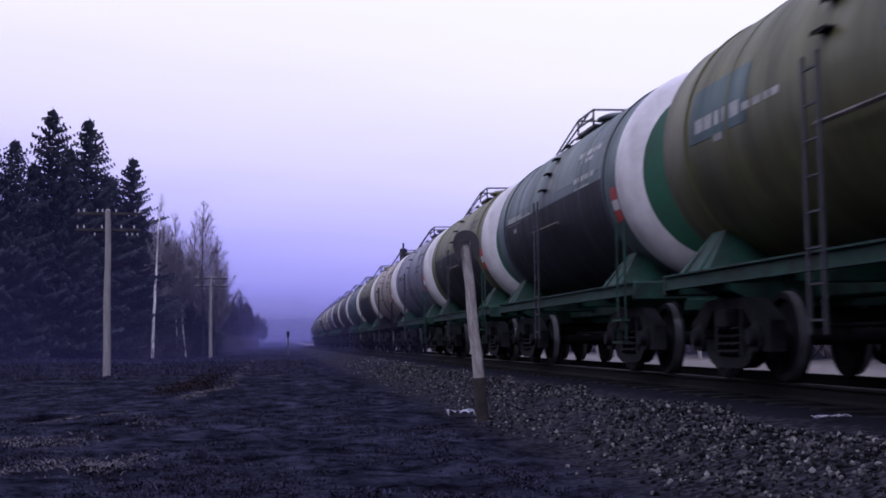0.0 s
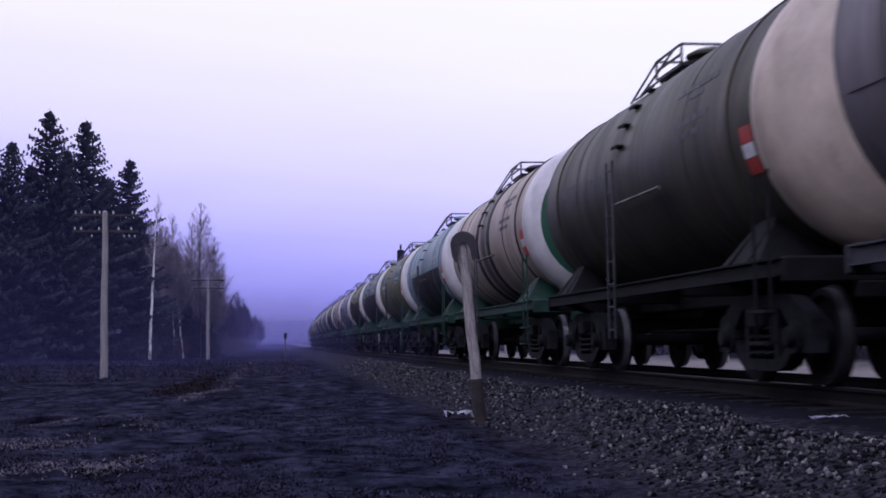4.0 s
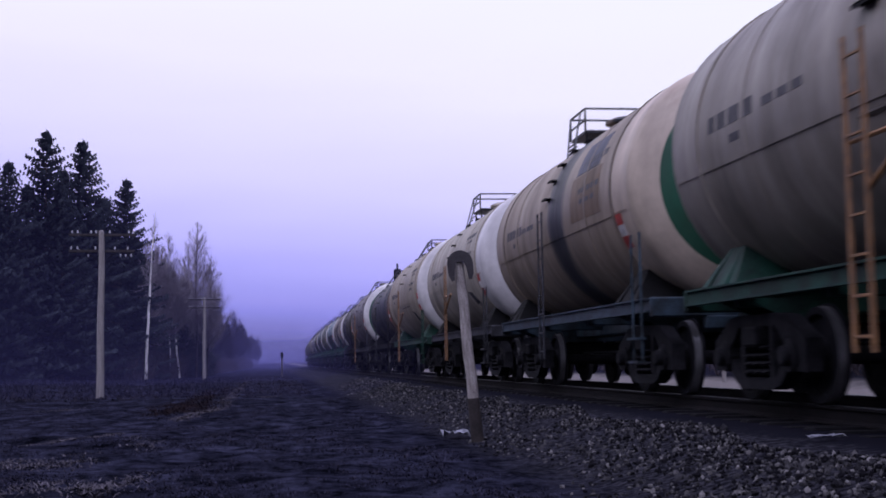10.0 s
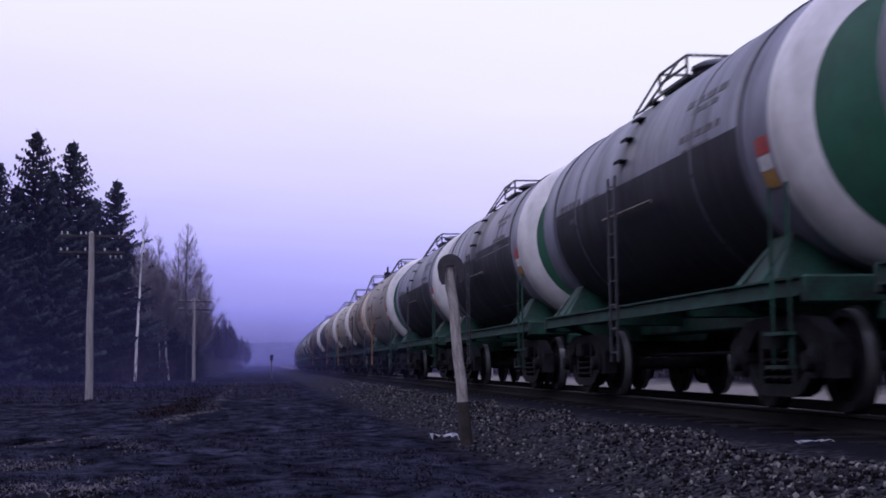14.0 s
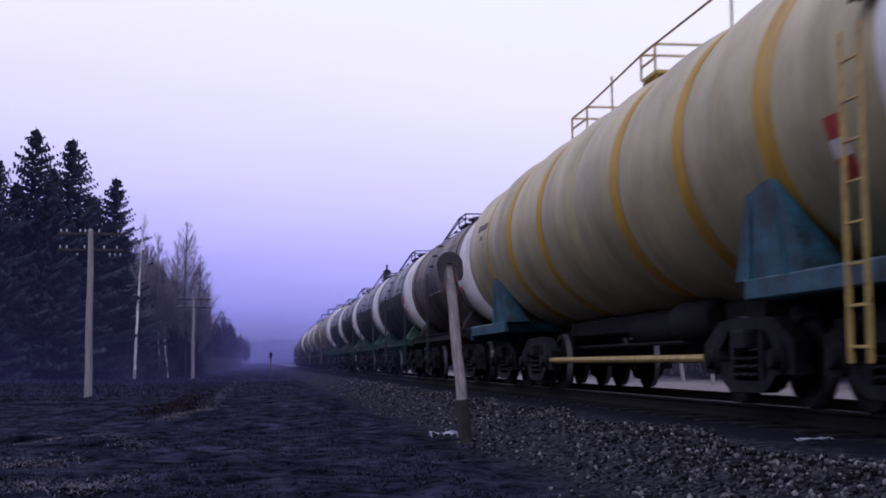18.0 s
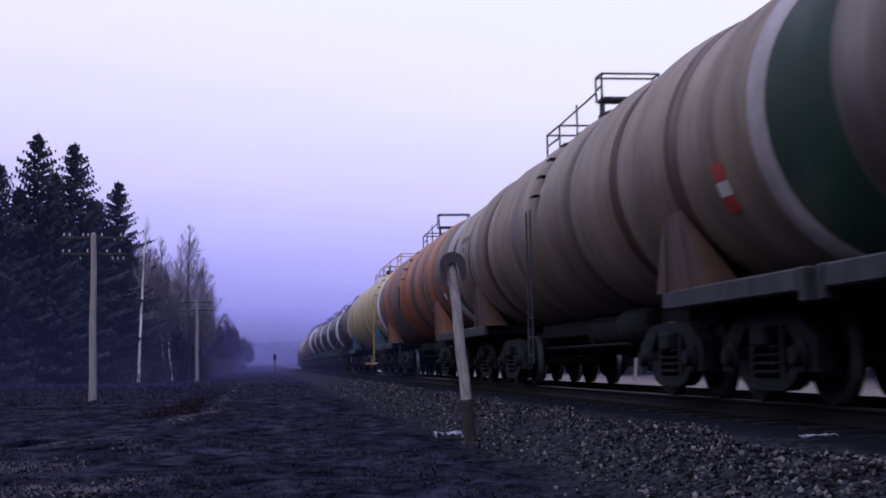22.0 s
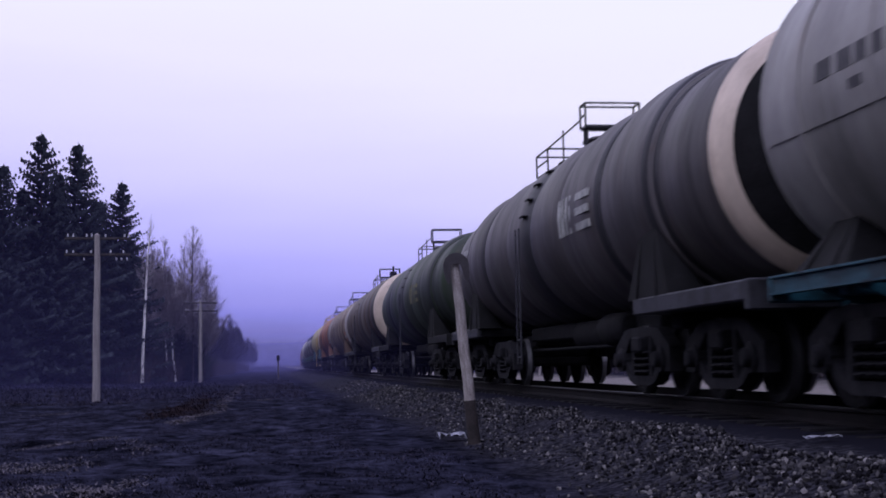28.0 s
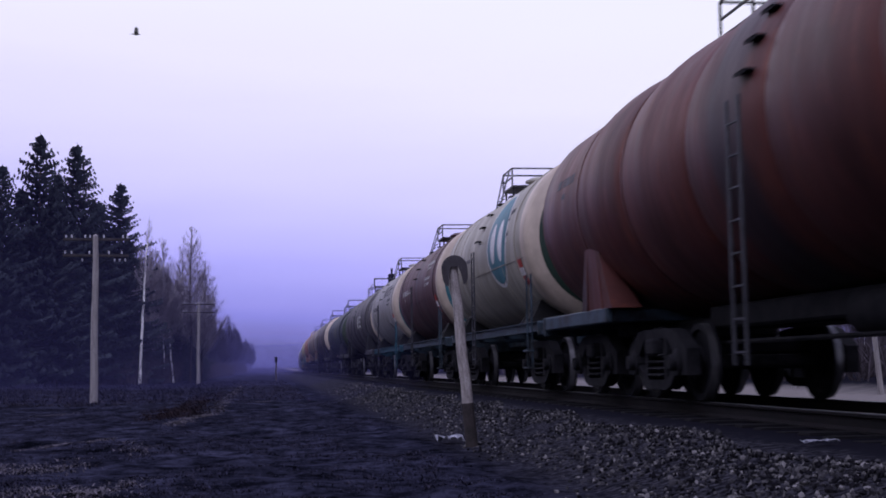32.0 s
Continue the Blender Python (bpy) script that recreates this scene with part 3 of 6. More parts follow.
def birch_meshes(seed, h, crown=1.0, low=0.45, twigs=900):
    """Bare birch: a thin pale trunk, rising limbs and hanging twigs."""
    rng = random.Random(seed)
    trunk, limbs = Geo(), Geo()
    pts = [Vector((0, 0, -0.2))]
    for i in range(1, 13):
        pts.append(Vector((pts[-1].x + rng.gauss(0.02, 0.05), pts[-1].y + rng.gauss(0, 0.05), h * i / 12)))
    rad = lambda u: (0.12 if crown < 0.6 else 0.075) * (1 - u) ** 0.7 + 0.01
    trunk.limb(pts, [rad(i / 12) for i in range(13)], 8)
    ends = []
    for i in range(120):
        u = low + (0.98 - low) * rng.random() ** 1.1
        j = min(11, int(u * 12))
        p = pts[j].lerp(pts[j + 1], u * 12 - j)
        a = rng.uniform(0, 6.28)
        L = crown * h * 0.2 * (1.06 - u) / 0.6 * rng.uniform(0.55, 1.15)
        q = p + Vector((math.cos(a) * L * 0.72, math.sin(a) * L * 0.72, L * rng.uniform(0.7, 1.2)))
        mid = p.lerp(q, 0.5) + Vector((math.cos(a) * L * 0.1, math.sin(a) * L * 0.1, 0))
        limbs.rod(p, mid, 0.03 * (1.1 - u), 0.018 * (1.1 - u), 4, False)
        limbs.rod(mid, q, 0.018 * (1.1 - u), 0.006, 4, False)
        ends.append((p, mid, q))
    heft = np.cumsum([(q - p).length for p, mid, q in ends])
    vs, fs = [], []
    for _ in range(twigs):
        p, mid, q = ends[int(np.searchsorted(heft, rng.random() * heft[-1]))]
        s = rng.random()
        b = mid.lerp(q, s) if rng.random() < 0.55 else p.lerp(mid, s)
        out = (q - p).normalized()
        for _k in range(4):
            d = (out * 0.8 + Vector((rng.gauss(0, 0.6), rng.gauss(0, 0.6), rng.gauss(0.1, 0.5)))).normalized()
            L = 0.15 + rng.uniform(0.12, 0.42) * (q - p).length
            e = b + d * L + Vector((0, 0, -0.22 * L))
            w = Vector((d.y, -d.x, 0.2)).normalized() * 0.0055
            n = len(vs)
            vs += [tuple(b - w), tuple(b + w), tuple(e)]
            fs.append((n, n + 1, n + 2))
    return trunk.v, trunk.f, limbs.v, limbs.f, vs, fs


def birch_bark():
    m = bpy.data.materials.new("birch_bark")
    m.use_nodes = True
    nt = m.node_tree
    bsdf = nt.nodes["Principled BSDF"]
    co = nt.nodes.new("ShaderNodeTexCoord").outputs["Object"]
    n = noise_node(nt, co, 2.0, 6.0, 0.7, (3, 3, 1.2))
    r = ramp_node(nt, (0.08, 0.07, 0.07), (0.85, 0.82, 0.8), (0.3, 0.42))
    nt.links.new(n.outputs[0], r.inputs[0])
    nt.links.new(r.outputs[0], bsdf.inputs["Base Color"])
    bsdf.inputs["Roughness"].default_value = 0.8
    return m


M_BIRCH = birch_bark()
BIRCHES = []
for seed, h, crown, low, twigs in ((21, 13.5, 0.55, 0.55, 900), (22, 13.0, 0.9, 0.3, 6000), (23, 12.0, 1.0, 0.28, 6000), (24, 11.0, 0.95, 0.2, 6000)):
    tv, tf, lv, lf, wv, wf = birch_meshes(seed, h, crown, low, twigs)
    BIRCHES.append({True: (quick("trunk", tv, tf, M_BIRCH), quick("limbs", lv, lf, M_GREYTWIG), quick("twigs", wv[: len(wf) * 2 // 3 * 3], wf[: len(wf) * 2 // 3], M_GREYTWIG)),
                    False: (quick("trunk", tv, tf, M_TWIG), quick("limbs", lv, lf, M_TWIG), quick("twigs", wv, wf, M_TWIG)), "h": h})


def birch(x, y, h, kind, turn, pale=True, lean=0.0, label="", pale_crown=False):
    b = BIRCHES[kind]
    k = h / b["h"]
    ob = tagged(new("birch" if pale else "bare_tree"), label or ("bare birch with a pale trunk at the wood's edge" if pale else "bare grey-brown tree in the wood"), "tree", "birches of the wood" if pale else "bare trees of the wood")
    ob.matrix_basis = pose(x, y, ground_z(x, y), 0, lean, turn) @ Matrix.Diagonal((k, k, k, 1))
    for name, key, i in (("trunk", pale, 0), ("limbs", pale or pale_crown, 1), ("crown", pale or pale_crown, 2)):
        part(name, b[key][i], ob, "bare twiggy crown" if i == 2 else "")
    return ob


def at_bearing(az, dist):
    return dist * math.sin(radians(az)), dist * math.cos(radians(az))


def thicket():
    """Undergrowth along the edge of the wood: a mass of thin upright twigs."""
    rng = random.Random(31)
    vs, fs = [], []
    for _ in range(19000):
        y = 100 + 260 * rng.random() ** 1.7
        r = rng.random()
        if r < 0.2:
            x, y = rng.uniform(15, 24), rng.uniform(10, 90)
        elif r < 0.5:
            x, y = at_bearing(rng.uniform(-14.5, -5.0), rng.uniform(97, 112))
        else:
            x = -7.8 + (y - 104) * 0.011 - 11 * rng.random() ** 1.5
        z = ground_z(x, y)
        h = rng.uniform(0.8, 3.6)
        for _k in range(2):
            dx, dy = rng.gauss(0, 0.3) * h, rng.gauss(0, 0.3) * h
            w = rng.uniform(0.012, 0.03)
            n = len(vs)
            vs += [(x - w, y, z), (x + w, y, z), (x + dx, y + dy, z + h * rng.uniform(0.6, 1))]
            fs.append((n, n + 1, n + 2))
    tagged(new("thicket", quick("thicket", vs, fs, M_TWIG)), "bare brown undergrowth along the wood's edge", "undergrowth", kind="stuff")


def build_wood():
    thicket()
    rng = random.Random(7)
    # the spruces that stand out against the sky
    for az, d, h, kind in ((-9.48, 97, 18.2, 0), (-7.98, 99, 17.9, 0), (-6.14, 101, 15.4, 0), (-5.75, 112, 12.0, 2), (-5.6, 118, 11.0, 2), (-7.0, 104, 14.2, 0), (-8.7, 101, 16.0, 1), (-11.0, 95, 15.5, 1), (-10.2, 99, 14.5, 2), (-8.8, 96, 14.0, 2), (-7.2, 99, 13.6, 2), (-12.4, 95, 17, 0), (-13.8, 95, 16, 1)):
        x, y = at_bearing(az, d)
        spruce(x, y, h, kind, rng.uniform(0, 360))
    for _ in range(70):
        d = rng.uniform(101, 150)
        az = rng.uniform(-14.5, -6.5)
        x, y = at_bearing(az, d)
        spruce(x, y, rng.uniform(9, 14) * (1 if az < -7.3 else 0.82), rng.choice((0, 1, 2)), rng.uniform(0, 360), "dark green spruce deep in the wood")
    # young trees that close the edge
    for _ in range(70):
        az, d = rng.uniform(-6.3, -2.9), rng.uniform(122, 175)
        top = float(np.interp(az, [-6.3, -4.2, -2.9], [5.2, 4.5, 3.0])) * rng.uniform(0.65, 1.0)
        x, y = at_bearing(az, d)
        spruce(x, y, 1.0 + d * math.tan(radians(top)), rng.choice((0, 1, 2)), rng.uniform(0, 360), "young dark spruce behind the birches")
    # birches at the edge
    x, y = at_bearing(-5.32, 98)
    birch(x, y, 12.6, 0, 30, True, 1.5, "tall slim bare birch with a white trunk")
    for az, d, h, kind, lean in ((-3.9, 112, 12.4, 1, 4), (-3.2, 114, 13.5, 2, -1), (-2.75, 118, 11.2, 3, 3), (-6.25, 104, 6.2, 3, 1), (-4.6, 120, 12.2, 1, -2), (-4.2, 112, 10.5, 2, 5), (-2.9, 126, 10.8, 1, 1), (-3.75, 122, 12.6, 3, 2)):
        x, y = at_bearing(az, d)
        birch(x, y, h, kind, rng.uniform(0, 360), az in (-3.9, -4.2, -6.25), lean, "bare birch with a pale twiggy crown", True)
    # bare trees that run on along the line
    for i in range(170):
        y = 106 + 420 * (i / 170) ** 1.4 + rng.uniform(-3, 3)
        edge = -8.6 + (y - 108) * 0.011
        x = edge - rng.random() ** 1.6 * 14
        birch(x, y, rng.uniform(8, 12), rng.choice((1, 2, 3)), rng.uniform(0, 360), False, 0, "", y < 190 and rng.random() < 0.7)
    for i in range(70):
        y = 118 + 130 * rng.random()
        x = -11.0 + (y - 108) * 0.012 - rng.random() * 14
        spruce(x, y, rng.uniform(5, 8.5), rng.choice((1, 2)), rng.uniform(0, 360), "dark spruce among bare trees along the line")
    # unseen spruces, added to keep low sky light off the lower barrels
    for i in range(64):
        y = -46 + 122 * i / 63
        spruce(-27 - 9 * rng.random(), y, rng.uniform(12, 17), rng.choice((0, 1, 2)), rng.uniform(0, 360), "unseen spruce added beside the field to block low light")
    # beyond the track
    for i in range(30):
        y = 12 + 130 * rng.random()
        birch(18 + 22 * rng.random(), y, rng.uniform(4, 7), rng.choice((1, 2, 3)), rng.uniform(0, 360), rng.random() < 0.3, 0, "bare tree beyond the track")


build_wood()


# ---- distance ----
def build_hill():
    vs, fs = [], []
    n = 60
    for i in range(n + 1):
        x = -1100 + 2600 * i / n
        top = 32 + 12 * noise.noise((x * 0.0045, 0, 5)) + 4 * noise.noise((x * 0.02, 1, 5))
        for y, z in ((1500, -2), (1620, top * 0.6), (1760, top), (2000, top * 0.9)):
            vs.append((x, y, z))
    for i in range(n):
        for k in range(3):
            fs.append((i * 4 + k, (i + 1) * 4 + k, (i + 1) * 4 + k + 1, i * 4 + k + 1))
    # distance haze is put into the hill's blue colour and its faint emission
    far = mat("haze_tinted_hill", (0.1, 0.095, 0.2), (0.07, 0.066, 0.15), 1.0, 0, 0.02, 0.2, 0.0, None, 0)
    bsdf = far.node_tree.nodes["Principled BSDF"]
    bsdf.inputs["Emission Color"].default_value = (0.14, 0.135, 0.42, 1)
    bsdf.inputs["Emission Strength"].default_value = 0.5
    tagged(new("backdrop", quick("backdrop", vs, fs, far)), "far wooded hill on the horizon with haze in its colour", "hill", kind="structure")


build_hill()


# ---- upright see-through sheets, tinted blue to stand for distance haze ----
def build_haze_sheets():
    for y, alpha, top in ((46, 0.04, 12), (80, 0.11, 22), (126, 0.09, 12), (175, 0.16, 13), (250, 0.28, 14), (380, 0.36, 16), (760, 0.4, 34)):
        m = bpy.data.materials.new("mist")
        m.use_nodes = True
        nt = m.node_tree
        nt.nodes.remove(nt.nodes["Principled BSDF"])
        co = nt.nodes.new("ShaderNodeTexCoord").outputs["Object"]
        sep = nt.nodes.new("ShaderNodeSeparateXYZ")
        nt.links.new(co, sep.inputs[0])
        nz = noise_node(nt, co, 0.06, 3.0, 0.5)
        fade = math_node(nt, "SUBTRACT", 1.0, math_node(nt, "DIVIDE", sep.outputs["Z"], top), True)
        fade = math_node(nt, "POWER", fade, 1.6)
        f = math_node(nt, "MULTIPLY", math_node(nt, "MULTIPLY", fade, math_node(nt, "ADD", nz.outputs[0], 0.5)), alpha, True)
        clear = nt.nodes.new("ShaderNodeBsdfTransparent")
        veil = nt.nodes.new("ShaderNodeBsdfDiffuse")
        # the haze colour is painted on the sheet, thickest low down
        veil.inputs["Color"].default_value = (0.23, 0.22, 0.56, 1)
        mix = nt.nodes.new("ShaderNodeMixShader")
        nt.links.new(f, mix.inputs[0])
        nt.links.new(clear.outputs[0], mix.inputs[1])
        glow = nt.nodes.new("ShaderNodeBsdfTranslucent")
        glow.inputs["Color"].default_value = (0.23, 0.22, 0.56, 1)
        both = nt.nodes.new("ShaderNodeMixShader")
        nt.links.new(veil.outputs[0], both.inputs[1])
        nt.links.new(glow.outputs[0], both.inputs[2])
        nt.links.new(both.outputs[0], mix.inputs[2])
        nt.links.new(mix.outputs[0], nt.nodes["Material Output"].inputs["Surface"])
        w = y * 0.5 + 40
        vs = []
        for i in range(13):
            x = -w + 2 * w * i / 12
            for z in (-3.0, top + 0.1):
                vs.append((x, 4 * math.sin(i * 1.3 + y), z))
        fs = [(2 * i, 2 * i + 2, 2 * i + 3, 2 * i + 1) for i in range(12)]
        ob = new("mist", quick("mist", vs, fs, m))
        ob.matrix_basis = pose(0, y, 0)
        tagged(ob, "see-through sheet tinted blue to stand for haze", "mist", "veils of mist", "stuff")


build_haze_sheets()


# ---- tank wagons ----
SPEED, GAIN = 10.786, 0.0067


def travel(t):
    """Metres that the train has gone, counted from 13 s; it gathers speed after 26 s."""
    late = min(max(t - 26.5, 0.0), 1.5)
    return SPEED * (t - 13) + 0.5 * GAIN * ((t - 16) ** 2 - 9) + 0.15 * late * late + 0.45 * max(0.0, t - 28)


def extrude_x(outline, x0, x1):
    """A plate from a (y, z) outline."""
    n = len(outline)
    vs = [(x, y, z) for x in (x0, x1) for y, z in outline]
    fs = [(i, (i + 1) % n, n + (i + 1) % n, n + i) for i in range(n)] + [tuple(range(n - 1, -1, -1)), tuple(range(n, 2 * n))]
    return vs, fs


def extrude_y(outline, y0, y1):
    n = len(outline)
    vs = [(x, y, z) for y in (y0, y1) for x, z in outline]
    fs = [(i, (i + 1) % n, n + (i + 1) % n, n + i) for i in range(n)] + [tuple(range(n - 1, -1, -1)), tuple(range(n, 2 * n))]
    return vs, fs


def wheelset_mesh():
    g = Geo()
    prof = [(-0.07, 0.12), (-0.07, 0.17), (-0.03, 0.2), (-0.02, 0.38), (-0.065, 0.41), (-0.065, 0.475), (-0.06, 0.48), (0.03, 0.486), (0.04, 0.512), (0.062, 0.512), (0.066, 0.49), (0.066, 0.41), (0.02, 0.38), (0.01, 0.2), (0.05, 0.17), (0.05, 0.12)]
    for sx in (-1, 1):
        pr = [(sx * (0.78 - p[0]) * 1.0, p[1]) for p in prof] if sx > 0 else [(-(0.78 - p[0]), p[1]) for p in prof]
        g.turn_y(pr, 28, True)
    g.turn_y([(-1.1, 0.0), (-1.1, 0.075), (-0.86, 0.08), (-0.7, 0.1), (-0.3, 0.085), (0.3, 0.085), (0.7, 0.1), (0.86, 0.08), (1.1, 0.075), (1.1, 0.0)], 12)
    g.v = [(y, -x, z) for x, y, z in g.v]
    me = g.mesh("wheelset", M_STEEL, 40)
    me.materials.append(M_RIM)
    for p in me.polygons:
        r = math.hypot(p.center.y, p.center.z)
        if 0.47 < r < 0.5 and abs(p.normal.x) < 0.5:
            p.material_index = 1
    return me


def sideframe_mesh():
    g = Geo()
    for outline in (
        [(-1.27, 0.33), (-0.97, 0.33), (-0.9, 0.5), (-0.5, 0.8), (-0.5, 0.92), (-0.78, 0.9), (-1.27, 0.66)],
        [(1.27, 0.33), (1.27, 0.66), (0.78, 0.9), (0.5, 0.92), (0.5, 0.8), (0.9, 0.5), (0.97, 0.33)],
        [(-0.62, 0.8), (0.62, 0.8), (0.55, 0.925), (-0.55, 0.925)],
        [(-0.95, 0.46), (-0.62, 0.2), (-0.4, 0.14), (0.4, 0.14), (0.62, 0.2), (0.95, 0.46), (0.82, 0.5), (0.48, 0.26), (-0.48, 0.26), (-0.82, 0.5)],
        [(-0.46, 0.25), (-0.36, 0.25), (-0.36, 0.8), (-0.46, 0.8)],
        [(0.36, 0.25), (0.46, 0.25), (0.46, 0.8), (0.36, 0.8)],
    ):
        g.add(*extrude_x(outline, -0.09, 0.09))
    return g.mesh("sideframe", M_STEEL, 30)


def axle_box_mesh():
    g = Geo().limb([(0.1, 0, 0.49), (-0.12, 0, 0.49), (-0.13, 0, 0.49), (-0.2, 0, 0.48), (-0.21, 0, 0.48)], [0.17, 0.17, 0.105, 0.1, 0.08], 12)
    return g.mesh("axle_box", M_STEEL, 30)


def spring_mesh():
    pts = [(0.085 * math.cos(a), 0.085 * math.sin(a), 0.27 + 0.34 * a / 25) for a in np.linspace(0, 25, 41)]
    return Geo().tube(pts, 0.02, 4).mesh("spring", M_STEEL, 60)


def bogie_parts(wagon, y, spin):
    """A two-axle bogie at y; its wheelsets are noted in spin."""
    bogie = new("bogie")
    bogie.parent = wagon
    bogie.matrix_basis = pose(0, y, 0)
    sf = cached("sideframe", sideframe_mesh)
    part("sideframe", sf, bogie, m=pose(-1.02, 0, 0))
    part("sideframe", sf, bogie, m=pose(1.02, 0, 0, 0, 0, 180))
    ab = cached("axle_box", axle_box_mesh)
    for k in (-0.925, 0.925):
        part("axle_box", ab, bogie, m=pose(-1.02, k, 0))
    sp = cached("spring", spring_mesh)
    for k in (-0.22, 0.0, 0.22):
        part("spring", sp, bogie, m=pose(-1.06, k, 0))
    part("bolster", cached("bolster", lambda: Geo().box((-1.2, -0.2, 0.58), (1.2, 0.2, 0.8), 0.03).box((-0.3, -0.3, 0.78), (0.3, 0.3, 0.9), 0.03).mesh("bolster", M_STEEL)), bogie)
    part("brake_beam", cached("brake_beam", lambda: Geo().rod((-0.8, 0.42, 0.42), (0.8, 0.42, 0.42), 0.04).rod((-0.8, -0.42, 0.42), (0.8, -0.42, 0.42), 0.04).mesh("brake_beam", M_STEEL)), bogie)
    ws = cached("wheelset", wheelset_mesh)
    for k in (-0.925, 0.925):
        w = part("wheelset", ws, bogie, "steel wheels with bright worn treads", pose(0, k, 0.486))
        spin.append((w, k))
    return bogie


def barrel_mesh(R, H, d, material):
    dish = [(-(H + d * math.sin(a)), R * math.cos(a)) for a in np.linspace(math.pi / 2, 0, 9)]
    prof = dish + [(-H + 2 * H * i / 12, R) for i in range(1, 12)] + [(-y, r) for y, r in reversed(dish)]
    prof[0], prof[-1] = (prof[0][0], 0.001), (prof[-1][0], 0.001)
    return Geo().turn_y(prof, 56).mesh("barrel", material, 40)


COURSES = (-7.3, -4.9, -2.3, 0.0, 2.3, 4.9, 7.3)


def course_radius(y, RE, R):
    """The radius of a long barrel at y: bulging courses between drawn-in ribs."""
    if abs(y) >= 7.3:
        return RE + 0.02 * max(0.0, 1 - (abs(y) - 7.3) / 0.4) - 0.02
    for a, b in zip(COURSES, COURSES[1:]):
        if a <= y <= b:
            return R - 0.06 + 0.11 * max(0.0, math.sin(math.pi * (y - a) / (b - a))) ** 0.5


def stepped_barrel_mesh(RE, R, H, d, material):
    dish = [(-(H + d * math.sin(a)), RE * math.cos(a)) for a in np.linspace(math.pi / 2, 0, 9)]
    mid = []
    for a, b in zip(COURSES, COURSES[1:]):
        mid += [(y, course_radius(y, RE, R)) for y in (a + (b - a) * u for u in (0.001, 0.03, 0.08, 0.16, 0.3, 0.5, 0.7, 0.84, 0.92, 0.97))]
    prof = dish + [(-7.75, RE), (-7.32, RE)] + mid + [(7.32, RE), (7.75, RE)] + [(-y, r) for y, r in reversed(dish)]
    prof[0], prof[-1] = (prof[0][0], 0.001), (prof[-1][0], 0.001)
    return Geo().turn_y(prof, 56).mesh("barrel", material, 40)


def course_hoop_mesh(at, w, RE, R, material):
    """A painted band that follows the courses."""
    ys = [at - w + 2 * w * k / 6 for k in range(7)]
    prof = [(ys[0], course_radius(ys[0], RE, R) - 0.03)] + [(y, course_radius(y, RE, R) + 0.014) for y in ys] + [(ys[-1], course_radius(ys[-1], RE, R) - 0.03)]
    prof = [(y - at, r) for y, r in prof]
    return Geo().turn_y(prof, 56).mesh("hoop", material, 50)


def end_meshes(R, H, d, start, rim, band_material, cap_material):
    """The painted rim and the painted middle of a dished end at -y."""
    p = 0.006
    a_rim = math.acos(rim / R)
    prof = [(-start, R - 0.01), (-start, R + p), (-H, R + p)] + [(-(H + (d + p) * math.sin(a)), (R + p) * math.cos(a)) for a in np.linspace(0.08, a_rim, 7)]
    cap = [(-(H + (d + p) * math.sin(a)), max(0.001, (R + p) * math.cos(a))) for a in np.linspace(a_rim, math.pi / 2, 8)]
    return Geo().turn_y(prof, 56).mesh("end_rim", band_material, 50), Geo().turn_y(cap, 56).mesh("end_cap", cap_material, 50)


def hoop_mesh(R, w, material, proud=0.015):
    return Geo().turn_y([(-w, R - 0.02), (-w, R + proud), (w, R + proud), (w, R - 0.02)], 56).mesh("hoop", material, 50)


def saddle_mesh(R, zc, z0, wide, half_y, material, top=-36, side=-1):
    """One flared foot that holds the barrel on its frame."""
    g = Geo()
    ta, tb = radians(top), radians(top - 26)
    p_top = (side * (R + 0.012) * math.cos(ta), zc + (R + 0.012) * math.sin(ta))
    p_in = (side * (R - 0.05) * math.cos(tb), zc + (R - 0.05) * math.sin(tb))
    p_out = (side * wide, z0)
    n_top = half_y * 0.42
    ring_a = [(p_out[0], -half_y, p_out[1]), (p_out[0], half_y, p_out[1]), (p_top[0], n_top, p_top[1]), (p_top[0], -n_top, p_top[1])]
    ring_b = [(p_in[0], -half_y, z0), (p_in[0], half_y, z0), (p_in[0], n_top, p_in[1]), (p_in[0], -n_top, p_in[1])]
    g.add(ring_a + ring_b, [(0, 1, 2, 3), (7, 6, 5, 4), (0, 4, 5, 1), (1, 5, 6, 2), (2, 6, 7, 3), (3, 7, 4, 0)])
    # ribs on the face
    for y in (-0.5, 0.5):
        k = y * half_y
        g.add([(p_out[0], k - 0.015, z0), (p_out[0] + side * 0.03, k - 0.015, z0), (p_top[0], k * 0.6 - 0.015, p_top[1]), (p_out[0], k + 0.015, z0), (p_out[0] + side * 0.03, k + 0.015, z0), (p_top[0], k * 0.6 + 0.015, p_top[1])],
              [(0, 1, 2), (5, 4, 3), (0, 3, 4, 1), (1, 4, 5, 2), (2, 5, 3, 0)])
    return g.mesh("saddle", material)


